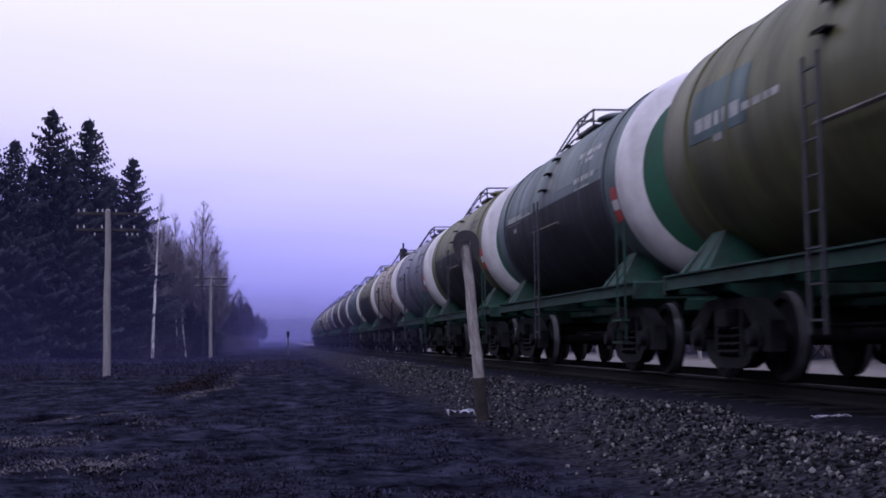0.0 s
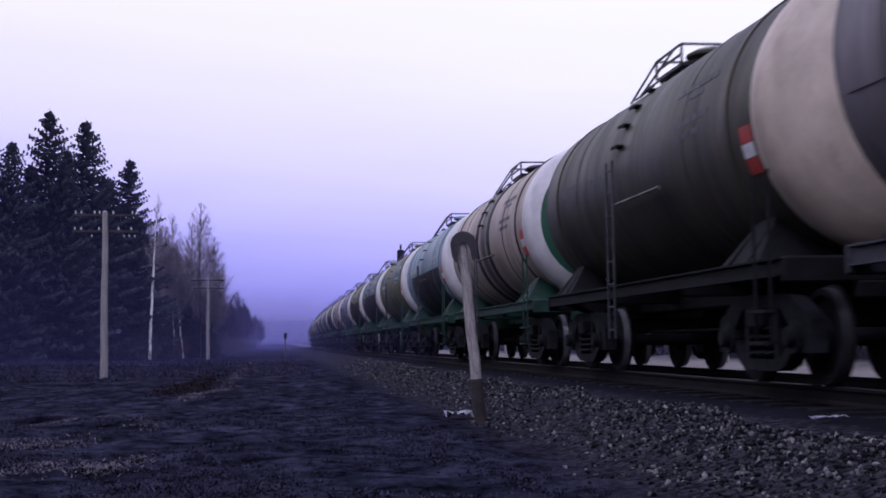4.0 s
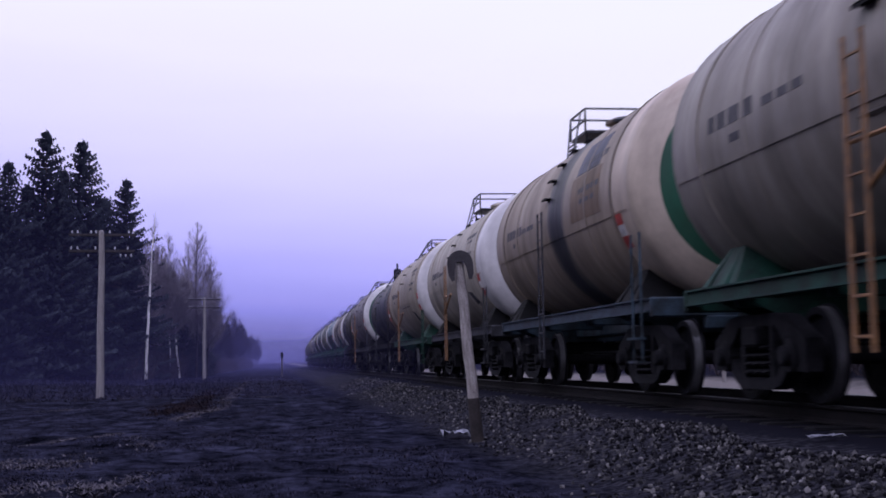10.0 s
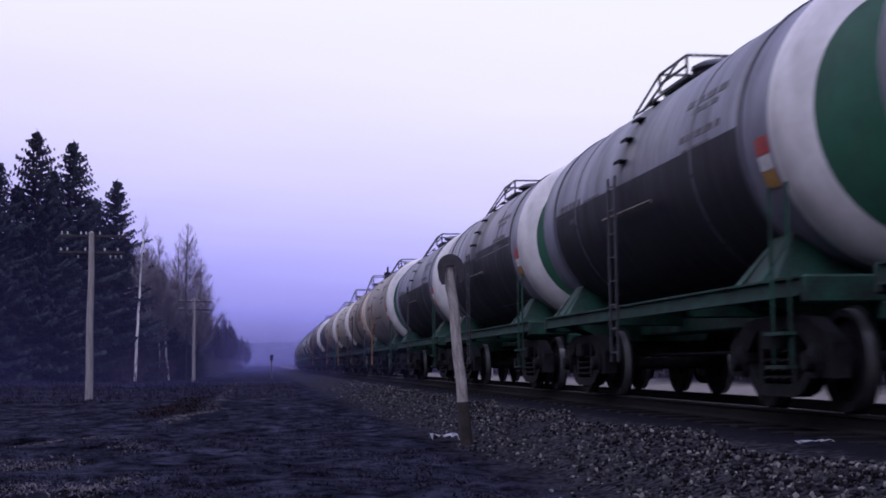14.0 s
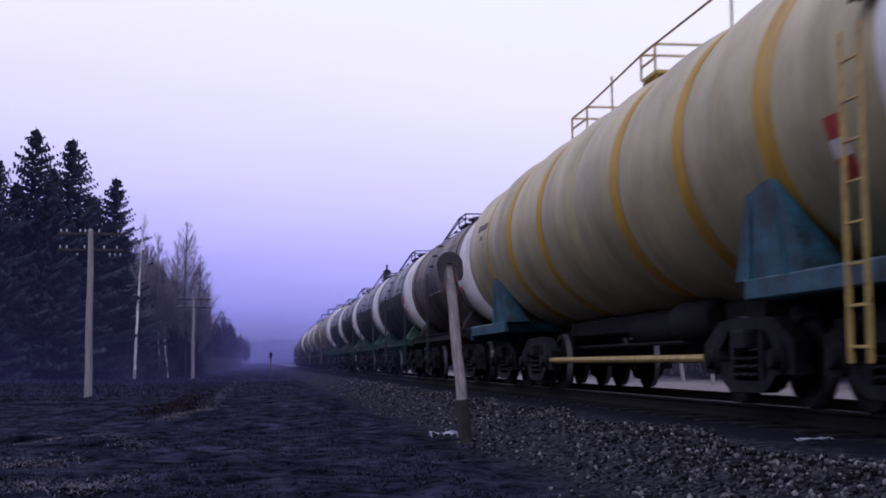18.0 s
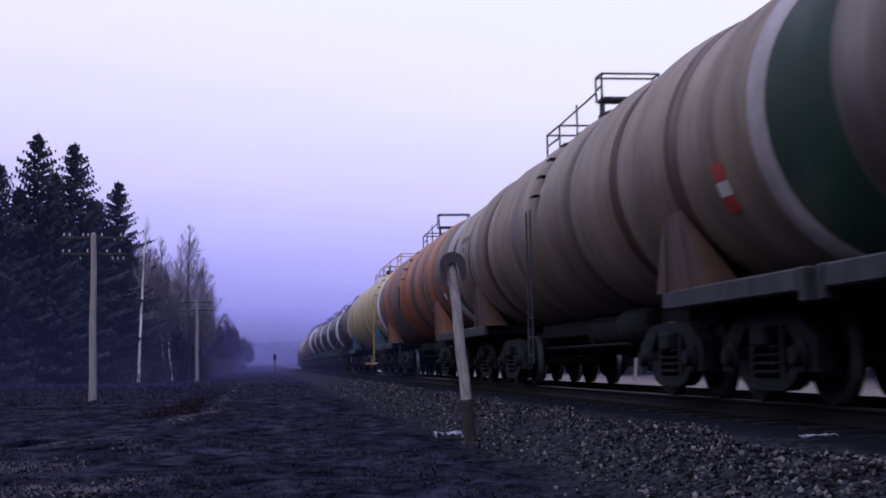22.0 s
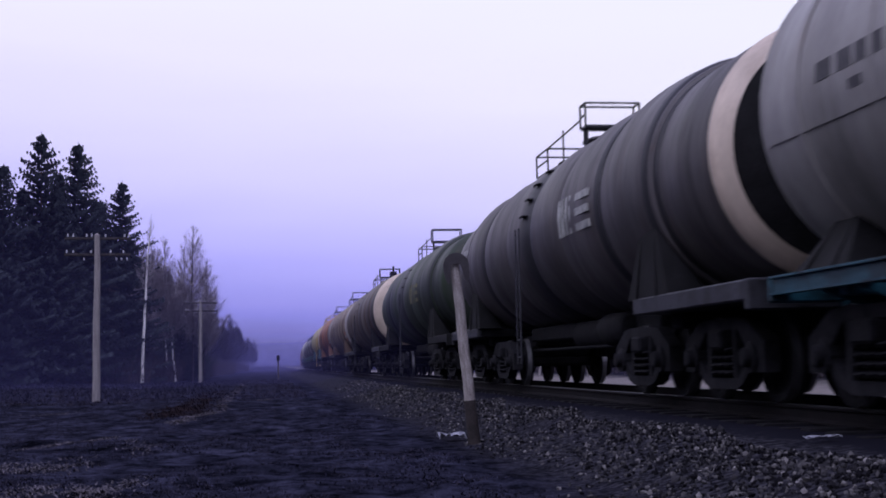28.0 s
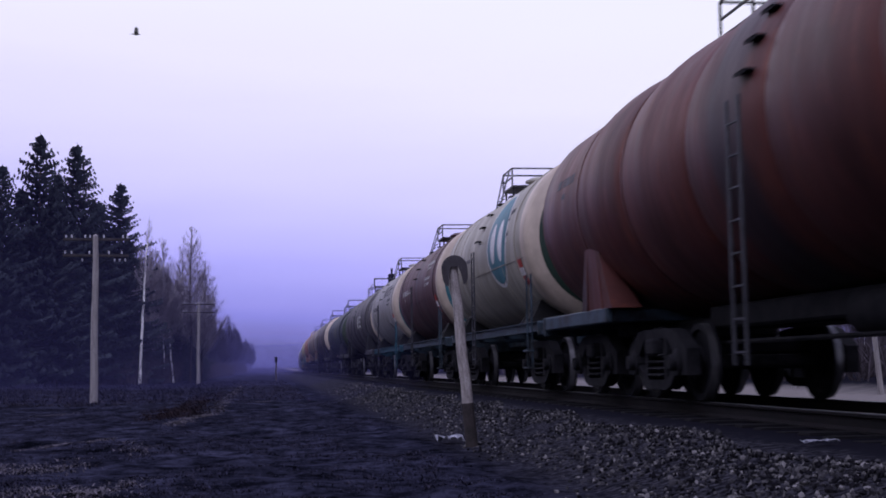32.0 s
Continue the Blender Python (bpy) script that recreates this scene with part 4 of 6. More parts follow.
def ladder_parts(wagon, y, R, zc, z0, material, label, side=-1):
    """A ladder that rises beside the barrel and bends over it."""
    ladder = new("ladder")
    ladder.parent = wagon
    ladder.matrix_basis = pose(0, y, 0)
    tagged(ladder, label)
    r = R + 0.13
    top = zc + 0.15
    st = cached(("stile", R, zc, z0, material.name, side), lambda: Geo().box((-0.012, -0.024, z0), (0.012, 0.024, top)).mesh("stile", material))
    for k in (-0.16, 0.16):
        part("stile", st, ladder, m=pose(side * r, k, 0))
    rung = cached(("rung", material.name), lambda: Geo().rod((0, -0.16, 0), (0, 0.16, 0), 0.014, n=5).mesh("rung", material))
    z = z0 + 0.12
    while z < top:
        part("rung", rung, ladder, m=pose(side * r, 0, z))
        z += 0.31
    bracket = cached(("bracket", side), lambda: Geo().box((-0.1, -0.15, -0.008), (0.02, 0.15, 0.008)).box((-0.1, -0.15, -0.03), (-0.09, 0.15, 0.008)).mesh("bracket", M_STEEL))
    for a in (14, 26, 38, 50, 61):
        part("bracket", bracket, ladder, "dark bracket step", pose(side * R * math.cos(radians(a)), 0, zc + R * math.sin(radians(a))))
    return ladder


def platform_parts(wagon, y0, y1, half, z, R, material, rail_h=0.8, label="steel hatch platform with handrails"):
    p = new("platform")
    p.parent = wagon
    p.matrix_basis = pose(0, 0, z)
    tagged(p, label)
    L = y1 - y0

    def deck():
        g = Geo().box((-half, y0, -0.03), (half, y1, 0.03), 0.01)
        for x in (-half + 0.05, half - 0.05):
            for y in (y0 + 0.1, y1 - 0.1):
                g.rod((x, y, -0.3), (x, y, -0.025), 0.025, n=5)
        return g.mesh("deck", material)

    part("deck", cached(("deck", y0, y1, half, material.name), deck), p)
    n = max(1, int(round(L / 1.3)))
    post = cached(("post", rail_h, material.name), lambda: Geo().rod((0, 0, 0), (0, 0, rail_h), 0.02, n=5).mesh("post", material))
    for sx in (-half, half):
        for i in range(n + 1):
            part("post", post, p, m=pose(sx, y0 + L * i / n, 0))
        for h in (rail_h, rail_h * 0.5):
            part("handrail", cached(("rail", y0, y1, h, material.name), lambda: Geo().rod((0, y0, h), (0, y1, h), 0.02, n=5).mesh("handrail", material)), p, m=pose(sx, 0, 0))
    for y in (y0, y1):
        part("handrail", cached(("crossrail", half, rail_h, material.name), lambda: Geo().rod((-half, 0, rail_h), (half, 0, rail_h), 0.02, n=5).mesh("handrail", material)), p, m=pose(0, y, 0))
    return p


def coupler_mesh():
    g = Geo().box((-0.12, -0.35, 0.93), (0.12, 0.1, 1.17), 0.03)
    g.box((-0.2, 0.08, 0.9), (0.05, 0.3, 1.2), 0.05).box((0.08, 0.1, 0.94), (0.22, 0.34, 1.16), 0.04)
    return g.mesh("coupler", M_STEEL)


def hatch_mesh(material):
    g = Geo().turn_y([(-0.15, 0.34), (0.14, 0.34), (0.16, 0.42), (0.2, 0.42), (0.26, 0.3), (0.29, 0.001)], 20)
    g.v = [(x, z, y) for x, y, z in g.v]
    g.rod((-0.3, 0.3, 0.22), (0.25, 0.34, 0.3), 0.03)
    return g.mesh("hatch", material, 40)


def placards(barrel, R, y, a, colours=("red", "white", "red")):
    for i, c in enumerate(colours):
        h = 6.5 if c != "white" else 5.5
        me = cached(("placard", R, y, a, i, c), lambda: Geo().shell(R, y - 0.14, y + 0.14, a - h, a, 0, 0.012, 2).mesh("placard", {"red": M_RED, "white": M_PLATE, "amber": M_AMBER}[c]))
        part("placard", me, barrel, {"red": "red placard", "white": "white placard", "amber": "amber placard"}[c])
        a -= h + 0.3


def ellipse_shell(R, y, a, ry, rz, material, proud=0.006):
    """An oval painted on the near side of a barrel whose axis is at z 0."""
    n, k = 32, 4
    vs = [(-(R + proud) * math.cos(radians(a)), y, (R + proud) * math.sin(radians(a)))]
    fs = []
    for j in range(1, k + 1):
        for i in range(n):
            t = 2 * math.pi * i / n
            yy, aa = y + ry * j / k * math.cos(t), radians(a) + rz * j / k * math.sin(t) / R
            vs.append((-(R + proud) * math.cos(aa), yy, (R + proud) * math.sin(aa)))
    for i in range(n):
        fs.append((0, 1 + i, 1 + (i + 1) % n))
    for j in range(k - 1):
        for i in range(n):
            b = 1 + j * n
            fs.append((b + i, b + (i + 1) % n, b + n + (i + 1) % n, b + n + i))
    me = Geo().add(vs, fs).mesh("emblem", material, 60)
    return me


SPINNING = []
TRAIN = []


def tank_wagon(c13, label, paint, frame_mat, axles=4, band=M_WHITE, cap=M_GREENEND, panel=None, hoops=(), hoop_mat=None, ladder_mat=M_RAILING, near=True, marks=("red", "white", "red"),
               ink=M_INKDARK, rim=1.22, start=0.12, rail_mat=M_RAILING, text=True, seed=1, big_rail=False, emblem="", box=False, flap=True, plates=(), fat=False, saddle_mat=None, slim=False, ladder_y=0.35):
    rng = random.Random(seed)
    wagon = tagged(new("tank_wagon"), label, "tank wagon", "wagons of the tank train")
    spin = []
    if axles == 4:
        R, zc, H, d, L = 1.5, 2.765, 4.95, 0.48, 6.01
        R, zc = (1.58, 2.785) if box else (1.63, 2.805) if fat else (1.45, 2.745) if slim else (R, zc)
        RE = R
        bogies, base = (-3.9, 3.9), 3.9
    else:
        R, zc, H, d, L = 1.67, 2.825, 9.62, 0.46, 10.56
        RE = 1.64
        if slim:
            R, zc, RE, H = 1.57, 2.725, 1.46, 9.3
        bogies, base = (-8.5, -5.3, 5.3, 8.5), 6.9
    barrel = part("barrel", barrel_mesh(R, H, d, paint) if axles == 4 else stepped_barrel_mesh(RE, R, H, d, paint), wagon, m=pose(0, 0, zc))
    if band:
        rim_me, cap_me = cached(("ends", RE, band.name, cap.name, rim, start), lambda: end_meshes(RE, H, d, H - start, rim, band, cap))
        part("end_rim", rim_me, barrel, "white-painted rim of the dished end" if band is M_WHITE else "cream-painted rim of the dished end")
        part("end_cap", cap_me, barrel, "green-painted dished end" if cap is M_GREENEND else "painted dished end")
    hm = hoop_mat or paint
    seams = cached(("seam", R, hm.name), lambda: hoop_mesh(R, 0.03, hm, 0.008))
    wide = cached(("hoop", R, hm.name), lambda: hoop_mesh(R, 0.14, hm, 0.022))
    for y in hoops:
        part("hoop", wide if axles == 4 else course_hoop_mesh(y, 0.17, RE, R, hm), barrel, m=pose(0, y, 0))
    if axles == 4:
        for y in (-2.6, 2.7):
            part("weld_seam", seams, barrel, m=pose(0, y, 0))
    if axles == 4:
        strap = cached(("strap", R, hm.name), lambda: hoop_mesh(R, 0.05, hm, 0.02))
        for y in (-4.1, 4.1):
            part("strap", strap, barrel, m=pose(0, y, 0))
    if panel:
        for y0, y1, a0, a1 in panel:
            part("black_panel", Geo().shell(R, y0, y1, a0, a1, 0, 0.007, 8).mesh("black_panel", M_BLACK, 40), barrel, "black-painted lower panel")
    for y0, y1, a0, a1, pm in plates:
        part("painted_field", Geo().shell(R, y0, y1, a0, a1, 0, 0.003, 5).mesh("painted_field", pm, 40), barrel, "painted field for lettering")
    if near and text:
        if axles == 4:
            lines = [(-2.2, -3.6, 24, 3.5), (-2.5, -3.3, 19, 2.4), (2.3, 3.7, 3, 6), (2.8, 3.1, -5, 3), (-2.2, -3.5, 8, 3), (-2.3, -3.2, 2, 2.5), (1.2, 2.2, 2, 3)]
        else:
            lines = [(7.6, 8.7, 16, 5), (8.0, 8.3, 8, 3)]
        for y0, y1, a, h in lines:
            y, end = max(y0, y1), min(y0, y1)
            while y - end > 0.08:
                w = min(y - end, rng.uniform(0.12, 0.3))
                part("letter", Geo().shell(R if axles == 4 else RE if abs(y) > 7.3 else R + 0.042, y - w, y, a - h / 2, a + h / 2, 0, 0.004, 1).mesh("letter", ink), barrel)
                y -= w + rng.uniform(0.05, 0.12)
    if near and axles == 4 and (box or ladder_mat is M_ORANGESTEEL):
        part("seam_strip", cached(("strip", R, paint.name), lambda: Geo().shell(R, -4.8, 4.8, -13.0, -12.2, 0, 0.012, 1).mesh("seam_strip", paint)), barrel)
    if near and axles == 4 and not panel and flap and (ladder_mat is M_ORANGESTEEL or emblem == "blocks"):
        corners = ((-2.3, -24), (-2.7, -25), (-3.1, -36), (-2.7, -37))
        g = Geo()
        g.add([(-r * math.cos(radians(a)), y, r * math.sin(radians(a))) for r in (R + 0.02, R - 0.02) for y, a in corners], [(0, 1, 2, 3), (7, 6, 5, 4), (0, 4, 5, 1), (1, 5, 6, 2), (2, 6, 7, 3), (3, 7, 4, 0)])
        part("valve_flap", cached(("flap", R), lambda: g.mesh("valve_flap", M_BLACK)), barrel, "dark slanted plate")
    if near and axles == 4 and not box:
        part("grab_rail", cached("grab", lambda: Geo().rod((-1.56, 0.3, 0), (-1.56, -1.9, 0), 0.026, n=5).mesh("grab_rail", M_GREYWOOD)), barrel, m=pose(0, 0, -0.45) if not panel else pose(0, 0.6, -0.35))
    if marks and near:
        placards(barrel, R if axles == 4 else RE, (-4.35 if box else -4.62) if axles == 4 else -8.6, (-12.0 if box else -6.0) if axles == 4 else -13.0, marks)
    strokes = ()
    if emblem == "bars":
        strokes = [(-4.5, -3.75, a, a + 4, 1) for a in (-11, -3, 5)] + [(y - 0.13, y, -11, 10, 2) for y in (-2.6, -2.85, -3.1, -3.35)]
    if emblem == "blocks":
        strokes = [(y - 0.16, y, 15, 31, 3) for y in (-0.55, -0.8, -1.2, -1.6, -2.05, -2.5)] + [(-1.9, -1.6, 15, 18, 1), (-2.9, -2.5, 15, 18, 1)]
    for y0, y1, a0, a1, k in strokes:
        proud = 0.05 if emblem == "bars" else 0.006
        part("emblem_stroke", Geo().shell(R, y0, y1, a0, a1, 0, proud, k).mesh("emblem_stroke", ink if emblem == "bars" else M_INKDARK), barrel, "painted stroke of an emblem")
    if emblem == "oval":
        part("emblem_rim", ellipse_shell(R, -2.2, 9, 1.10, 1.03, M_PLATE, 0.004), barrel, "pale rim of the oval emblem")
        part("emblem", ellipse_shell(R, -2.2, 9, 1.01, 0.94, M_EMBLEM, 0.009), barrel, "teal oval emblem")
        for y in (-1.8, -2.62):
            part("emblem_oval", ellipse_shell(R, y, 6, 0.25, 0.42, M_PLATE, 0.013), barrel, "pale oval on the emblem")
    part("hatch", cached(("hatch", hm.name), lambda: hatch_mesh(hm)), wagon, m=pose(0, 0.35, zc + R))
    # running gear and frame
    fm = frame_mat
    if axles == 4:
        part("centre_sill", cached(("csill4", fm.name), lambda: Geo().box((-0.28, -5.5, 0.9), (0.28, 5.5, 1.22), 0.02).mesh("centre_sill", fm)), wagon)
        sill = cached(("sill4", fm.name), lambda: Geo().box((-0.05, -5.25, 1.075), (0.05, 5.25, 1.245), 0.012).box((-0.09, -5.25, 1.228), (0.02, 5.25, 1.25)).box((-0.09, -5.25, 1.07), (0.02, 5.25, 1.09)).mesh("side_sill", fm))
        part("side_sill", sill, wagon, m=pose(-1.36, 0, 0))
        part("side_sill", sill, wagon, m=pose(1.36, 0, 0, 0, 0, 180))
        beam = cached(("beam", fm.name), lambda: Geo().box((-1.42, -0.06, 1.0), (1.42, 0.06, 1.255), 0.02).box((-0.7, -0.07, 0.84), (0.7, 0.07, 1.02), 0.02).mesh("end_beam", fm))
        for y in (-5.3, 5.3):
            part("end_beam", beam, wagon, m=pose(0, y, 0))
        plate = cached(("bplate", fm.name), lambda: Geo().add(*extrude_y([(-1.4, 1.08), (1.4, 1.08), (0.75, 0.82), (-0.75, 0.82)], -0.02, 0.02)).mesh("bolster_plate", fm))
        for y in (-4.25, -3.55, 3.55, 4.25):
            part("bolster_plate", plate, wagon, m=pose(0, y, 0))
        cross = cached(("cross", fm.name), lambda: Geo().box((-1.32, -0.08, 1.0), (1.32, 0.08, 1.2), 0.015).mesh("cross_bearer", fm))
        for y in (-3.9, -1.6, 1.6, 3.9):
            part("cross_bearer", cross, wagon, m=pose(0, y, 0))
        for side in (-1, 1):
            s4 = fm if fm is M_GREENFRAME else M_DARKFRAME
            sad = cached(("saddle4", R, s4.name, side), lambda: saddle_mesh(R, zc, 1.245, 1.42, 0.55, s4, -44, side))
            for y in (-4.15, 4.15):
                part("saddle", sad, wagon, m=pose(0, y, 0))
        part("air_reservoir", cached("air4", lambda: Geo().turn_y([(-0.6, 0.001), (-0.57, 0.14), (-0.5, 0.17), (0.5, 0.17), (0.57, 0.14), (0.6, 0.001)], 16).mesh("air_reservoir", M_STEEL, 40)), wagon, m=pose(0.5, 1.3, 0.78))
        part("brake_rod", cached("brod4", lambda: Geo().rod((0, -3.3, 0.6), (0, 3.3, 0.6), 0.025).rod((0, -0.4, 0.6), (0, -0.4, 0.95), 0.03).mesh("brake_rod", M_STEEL)), wagon, m=pose(-0.2, 0, 0))
        ladder_parts(wagon, 0.0 if fat or box else 0.2, R, zc, 0.5, ladder_mat, "steel side ladder")
        if near:
            if ladder_mat is M_ORANGESTEEL:
                part("ladder_brace", cached(("lbrace", ladder_mat.name), lambda: Geo().rod((-1.74, -0.12, 1.72), (-1.7, -1.0, 2.16), 0.026).rod((-1.74, 0.12, 2.12), (-1.7, -0.95, 2.14), 0.02).mesh("ladder_brace", ladder_mat)), wagon)
            step = cached(("step", fm.name), lambda: Geo().rod((-0.02, -0.2, 0.45), (-0.02, -0.2, 2.1), 0.018, n=5).rod((-0.02, 0.2, 0.45), (-0.02, 0.2, 2.1), 0.018, n=5).box((-0.1, -0.24, 0.42), (0.02, 0.24, 0.45)).box((-0.1, -0.24, 0.72), (0.02, 0.24, 0.75)).mesh("end_step", fm))
            part("end_step", step, wagon, m=pose(-1.48, -5.0, 0))
        plat = (0.35, 1.55, 0.5) if not box else (2.3, 3.6, 0.5) if emblem == "blocks" else (1.5, 2.65, 0.5)
    else:
        for sy in (-1, 1):
            ends = new("end_platform")
            ends.parent = wagon
            ends.matrix_basis = pose(0, sy * 7.9, 0, 0, 0, 0 if sy > 0 else 180)
            part("deck_plate", cached(("edeck8", fm.name), lambda: Geo().box((-1.39, -1.6, 1.06), (1.39, 2.38, 1.24), 0.02).mesh("deck_plate", fm)), ends)
            edge = cached(("eedge8", fm.name), lambda: Geo().box((-0.05, -1.6, 1.05), (0.05, 2.38, 1.265), 0.02).mesh("edge_beam", fm))
            part("edge_beam", edge, ends, m=pose(-1.445, 0, 0))
            part("edge_beam", edge, ends, m=pose(1.445, 0, 0))
            part("end_beam", cached(("ebeam8", fm.name), lambda: Geo().box((-1.5, 2.39, 0.95), (1.5, 2.52, 1.27), 0.02).mesh("end_beam", fm)), ends)
            part("connecting_beam", cached("cbeam8", lambda: Geo().box((-0.45, -2.0, 0.8), (0.45, 2.0, 1.06), 0.04).box((-1.1, -0.25, 0.86), (1.1, 0.25, 1.06), 0.03).mesh("connecting_beam", M_STEEL)), wagon, m=pose(0, sy * 6.9, 0))
        sm = fm if big_rail else (saddle_mat or hm)
        for side in (-1, 1):
            sad = cached(("saddle8", R, sm.name, side), lambda: saddle_mesh(R, zc, 1.25, 1.48, 0.85, sm, -24, side))
            for y in (-6.9, 6.9):
                part("saddle", sad, wagon, m=pose(0, y, 0))
        part("air_reservoir", cached("air8", lambda: Geo().turn_y([(-0.75, 0.001), (-0.7, 0.2), (-0.6, 0.26), (0.6, 0.26), (0.7, 0.2), (0.75, 0.001)], 18).mesh("air_reservoir", M_STEEL, 40)), wagon, m=pose(-0.62, -2.6, 0.98, 0, 0, 0))
        part("drain_valve", cached("drain8", lambda: Geo().rod((0, 0, 0.5), (0, 0, 1.2), 0.14, n=12).box((-0.3, -0.2, 0.55), (0.3, 0.2, 0.75), 0.03).mesh("drain_valve", M_STEEL)), wagon)
        part("brake_rod", cached("brod8", lambda: Geo().rod((0, -4.4, 0.72), (0, 4.4, 0.72), 0.03).rod((0.2, -4.4, 0.9), (0.2, 4.4, 0.9), 0.02).mesh("brake_rod", M_STEEL)), wagon, m=pose(-0.6, 0, 0))
        part("underframe_beam", cached("uf8", lambda: Geo().box((-0.6, -4.6, 0.9), (0.6, 4.6, 1.18), 0.03).mesh("underframe_beam", M_STEEL)), wagon)
        part("brake_cylinder", cached("bc8", lambda: Geo().limb([(0, -1.2, 0), (0, -1.1, 0), (0, 0.9, 0), (0, 1.0, 0)], [0.1, 0.24, 0.24, 0.1], 14).mesh("brake_cylinder", M_STEEL, 40)), wagon, m=pose(-0.45, -0.4, 0.95))
        if big_rail:
            part("side_pipe", Geo().rod((-1.08, -4.1, 0.5), (-1.08, 4.1, 0.5), 0.05, n=8).mesh("side_pipe", M_YELLOWSTEEL), wagon, "pale yellow pipe between the bogies")
        ladder_parts(wagon, -9.4 if big_rail else ladder_y, R, zc, 0.45, ladder_mat, "long side ladder")
        plat = (-0.9, 1.6, 0.7)
    cp = cached("coupler", coupler_mesh)
    part("coupler", cp, wagon, m=pose(0, L - 0.2, 0))
    part("coupler", cp, wagon, m=pose(0, -L + 0.2, 0, 0, 0, 180))
    y0, y1, half = plat
    topz = zc + R
    if axles == 8:
        spots = ((3.5, 4.6, 0.04, 0.4), (-0.5, 0.2, 0.18, 0.4), (-8.1, -6.7, 0.08, 0.45)) if big_rail else ((3.0, 4.1, 0.04, 0.46), (-0.2, 0.18, 0.38, 0.42))
        for a, b, up, h in spots:
            platform_parts(wagon, a, b, 0.5, topz + up, R, rail_mat, h, "small steel platform with handrails")
        for (a, _, up, h), (_, b2, up2, h2) in zip(spots, spots[1:]):
            part("handrail", Geo().rod((-0.5, a, topz + up + h), (-0.5, b2, topz + up2 + h2 - (0.25 if not big_rail else 0)), 0.018, n=5).rod((-0.5, (a + b2) / 2, topz), (-0.5, (a + b2) / 2, topz + 0.62), 0.018, n=5).mesh("handrail", rail_mat), wagon)
    else:
        up, h = (0.24, 0.42) if box else (0.07, 0.28)
        platform_parts(wagon, y0, y1, half, topz + up, R, rail_mat, h)
        foot = 0.5 if box or fat else 0.9

        def stair():
            g = Geo()
            for a, b in ((foot + 0.25, y1), (foot - 0.2, y0 + 0.35)):
                g.rod((-1.02, a, zc + R * 0.76), (-0.5, b, topz + up + h), 0.018, n=5)
            for k in (0.15, 0.4, 0.65):
                g.rod((-1.02 + 0.52 * k, foot + 0.25 + (y1 - foot - 0.25) * k, zc + R * 0.76 + (topz + up - zc - R * 0.76) * k), (-1.02 + 0.52 * k, foot - 0.2 + (y0 + 0.35 - foot + 0.2) * k, zc + R * 0.76 + (topz + up - zc - R * 0.76) * k), 0.016, n=5)
            return g.mesh("top_stair", rail_mat)

        part("top_stair", cached(("stair4", rail_mat.name, box, R, y0, y1), stair), wagon, "sloping steps and handrails up to the hatch platform")
    for y in bogies:
        bogie_parts(wagon, y, spin)
    TRAIN.append((wagon, c13))
    if near:
        SPINNING.append((wagon, spin))
    return wagon


M_INKOLIVE = mat("faded_olive_stencil_paint", (0.17, 0.16, 0.09), (0.06, 0.06, 0.04), 0.7)


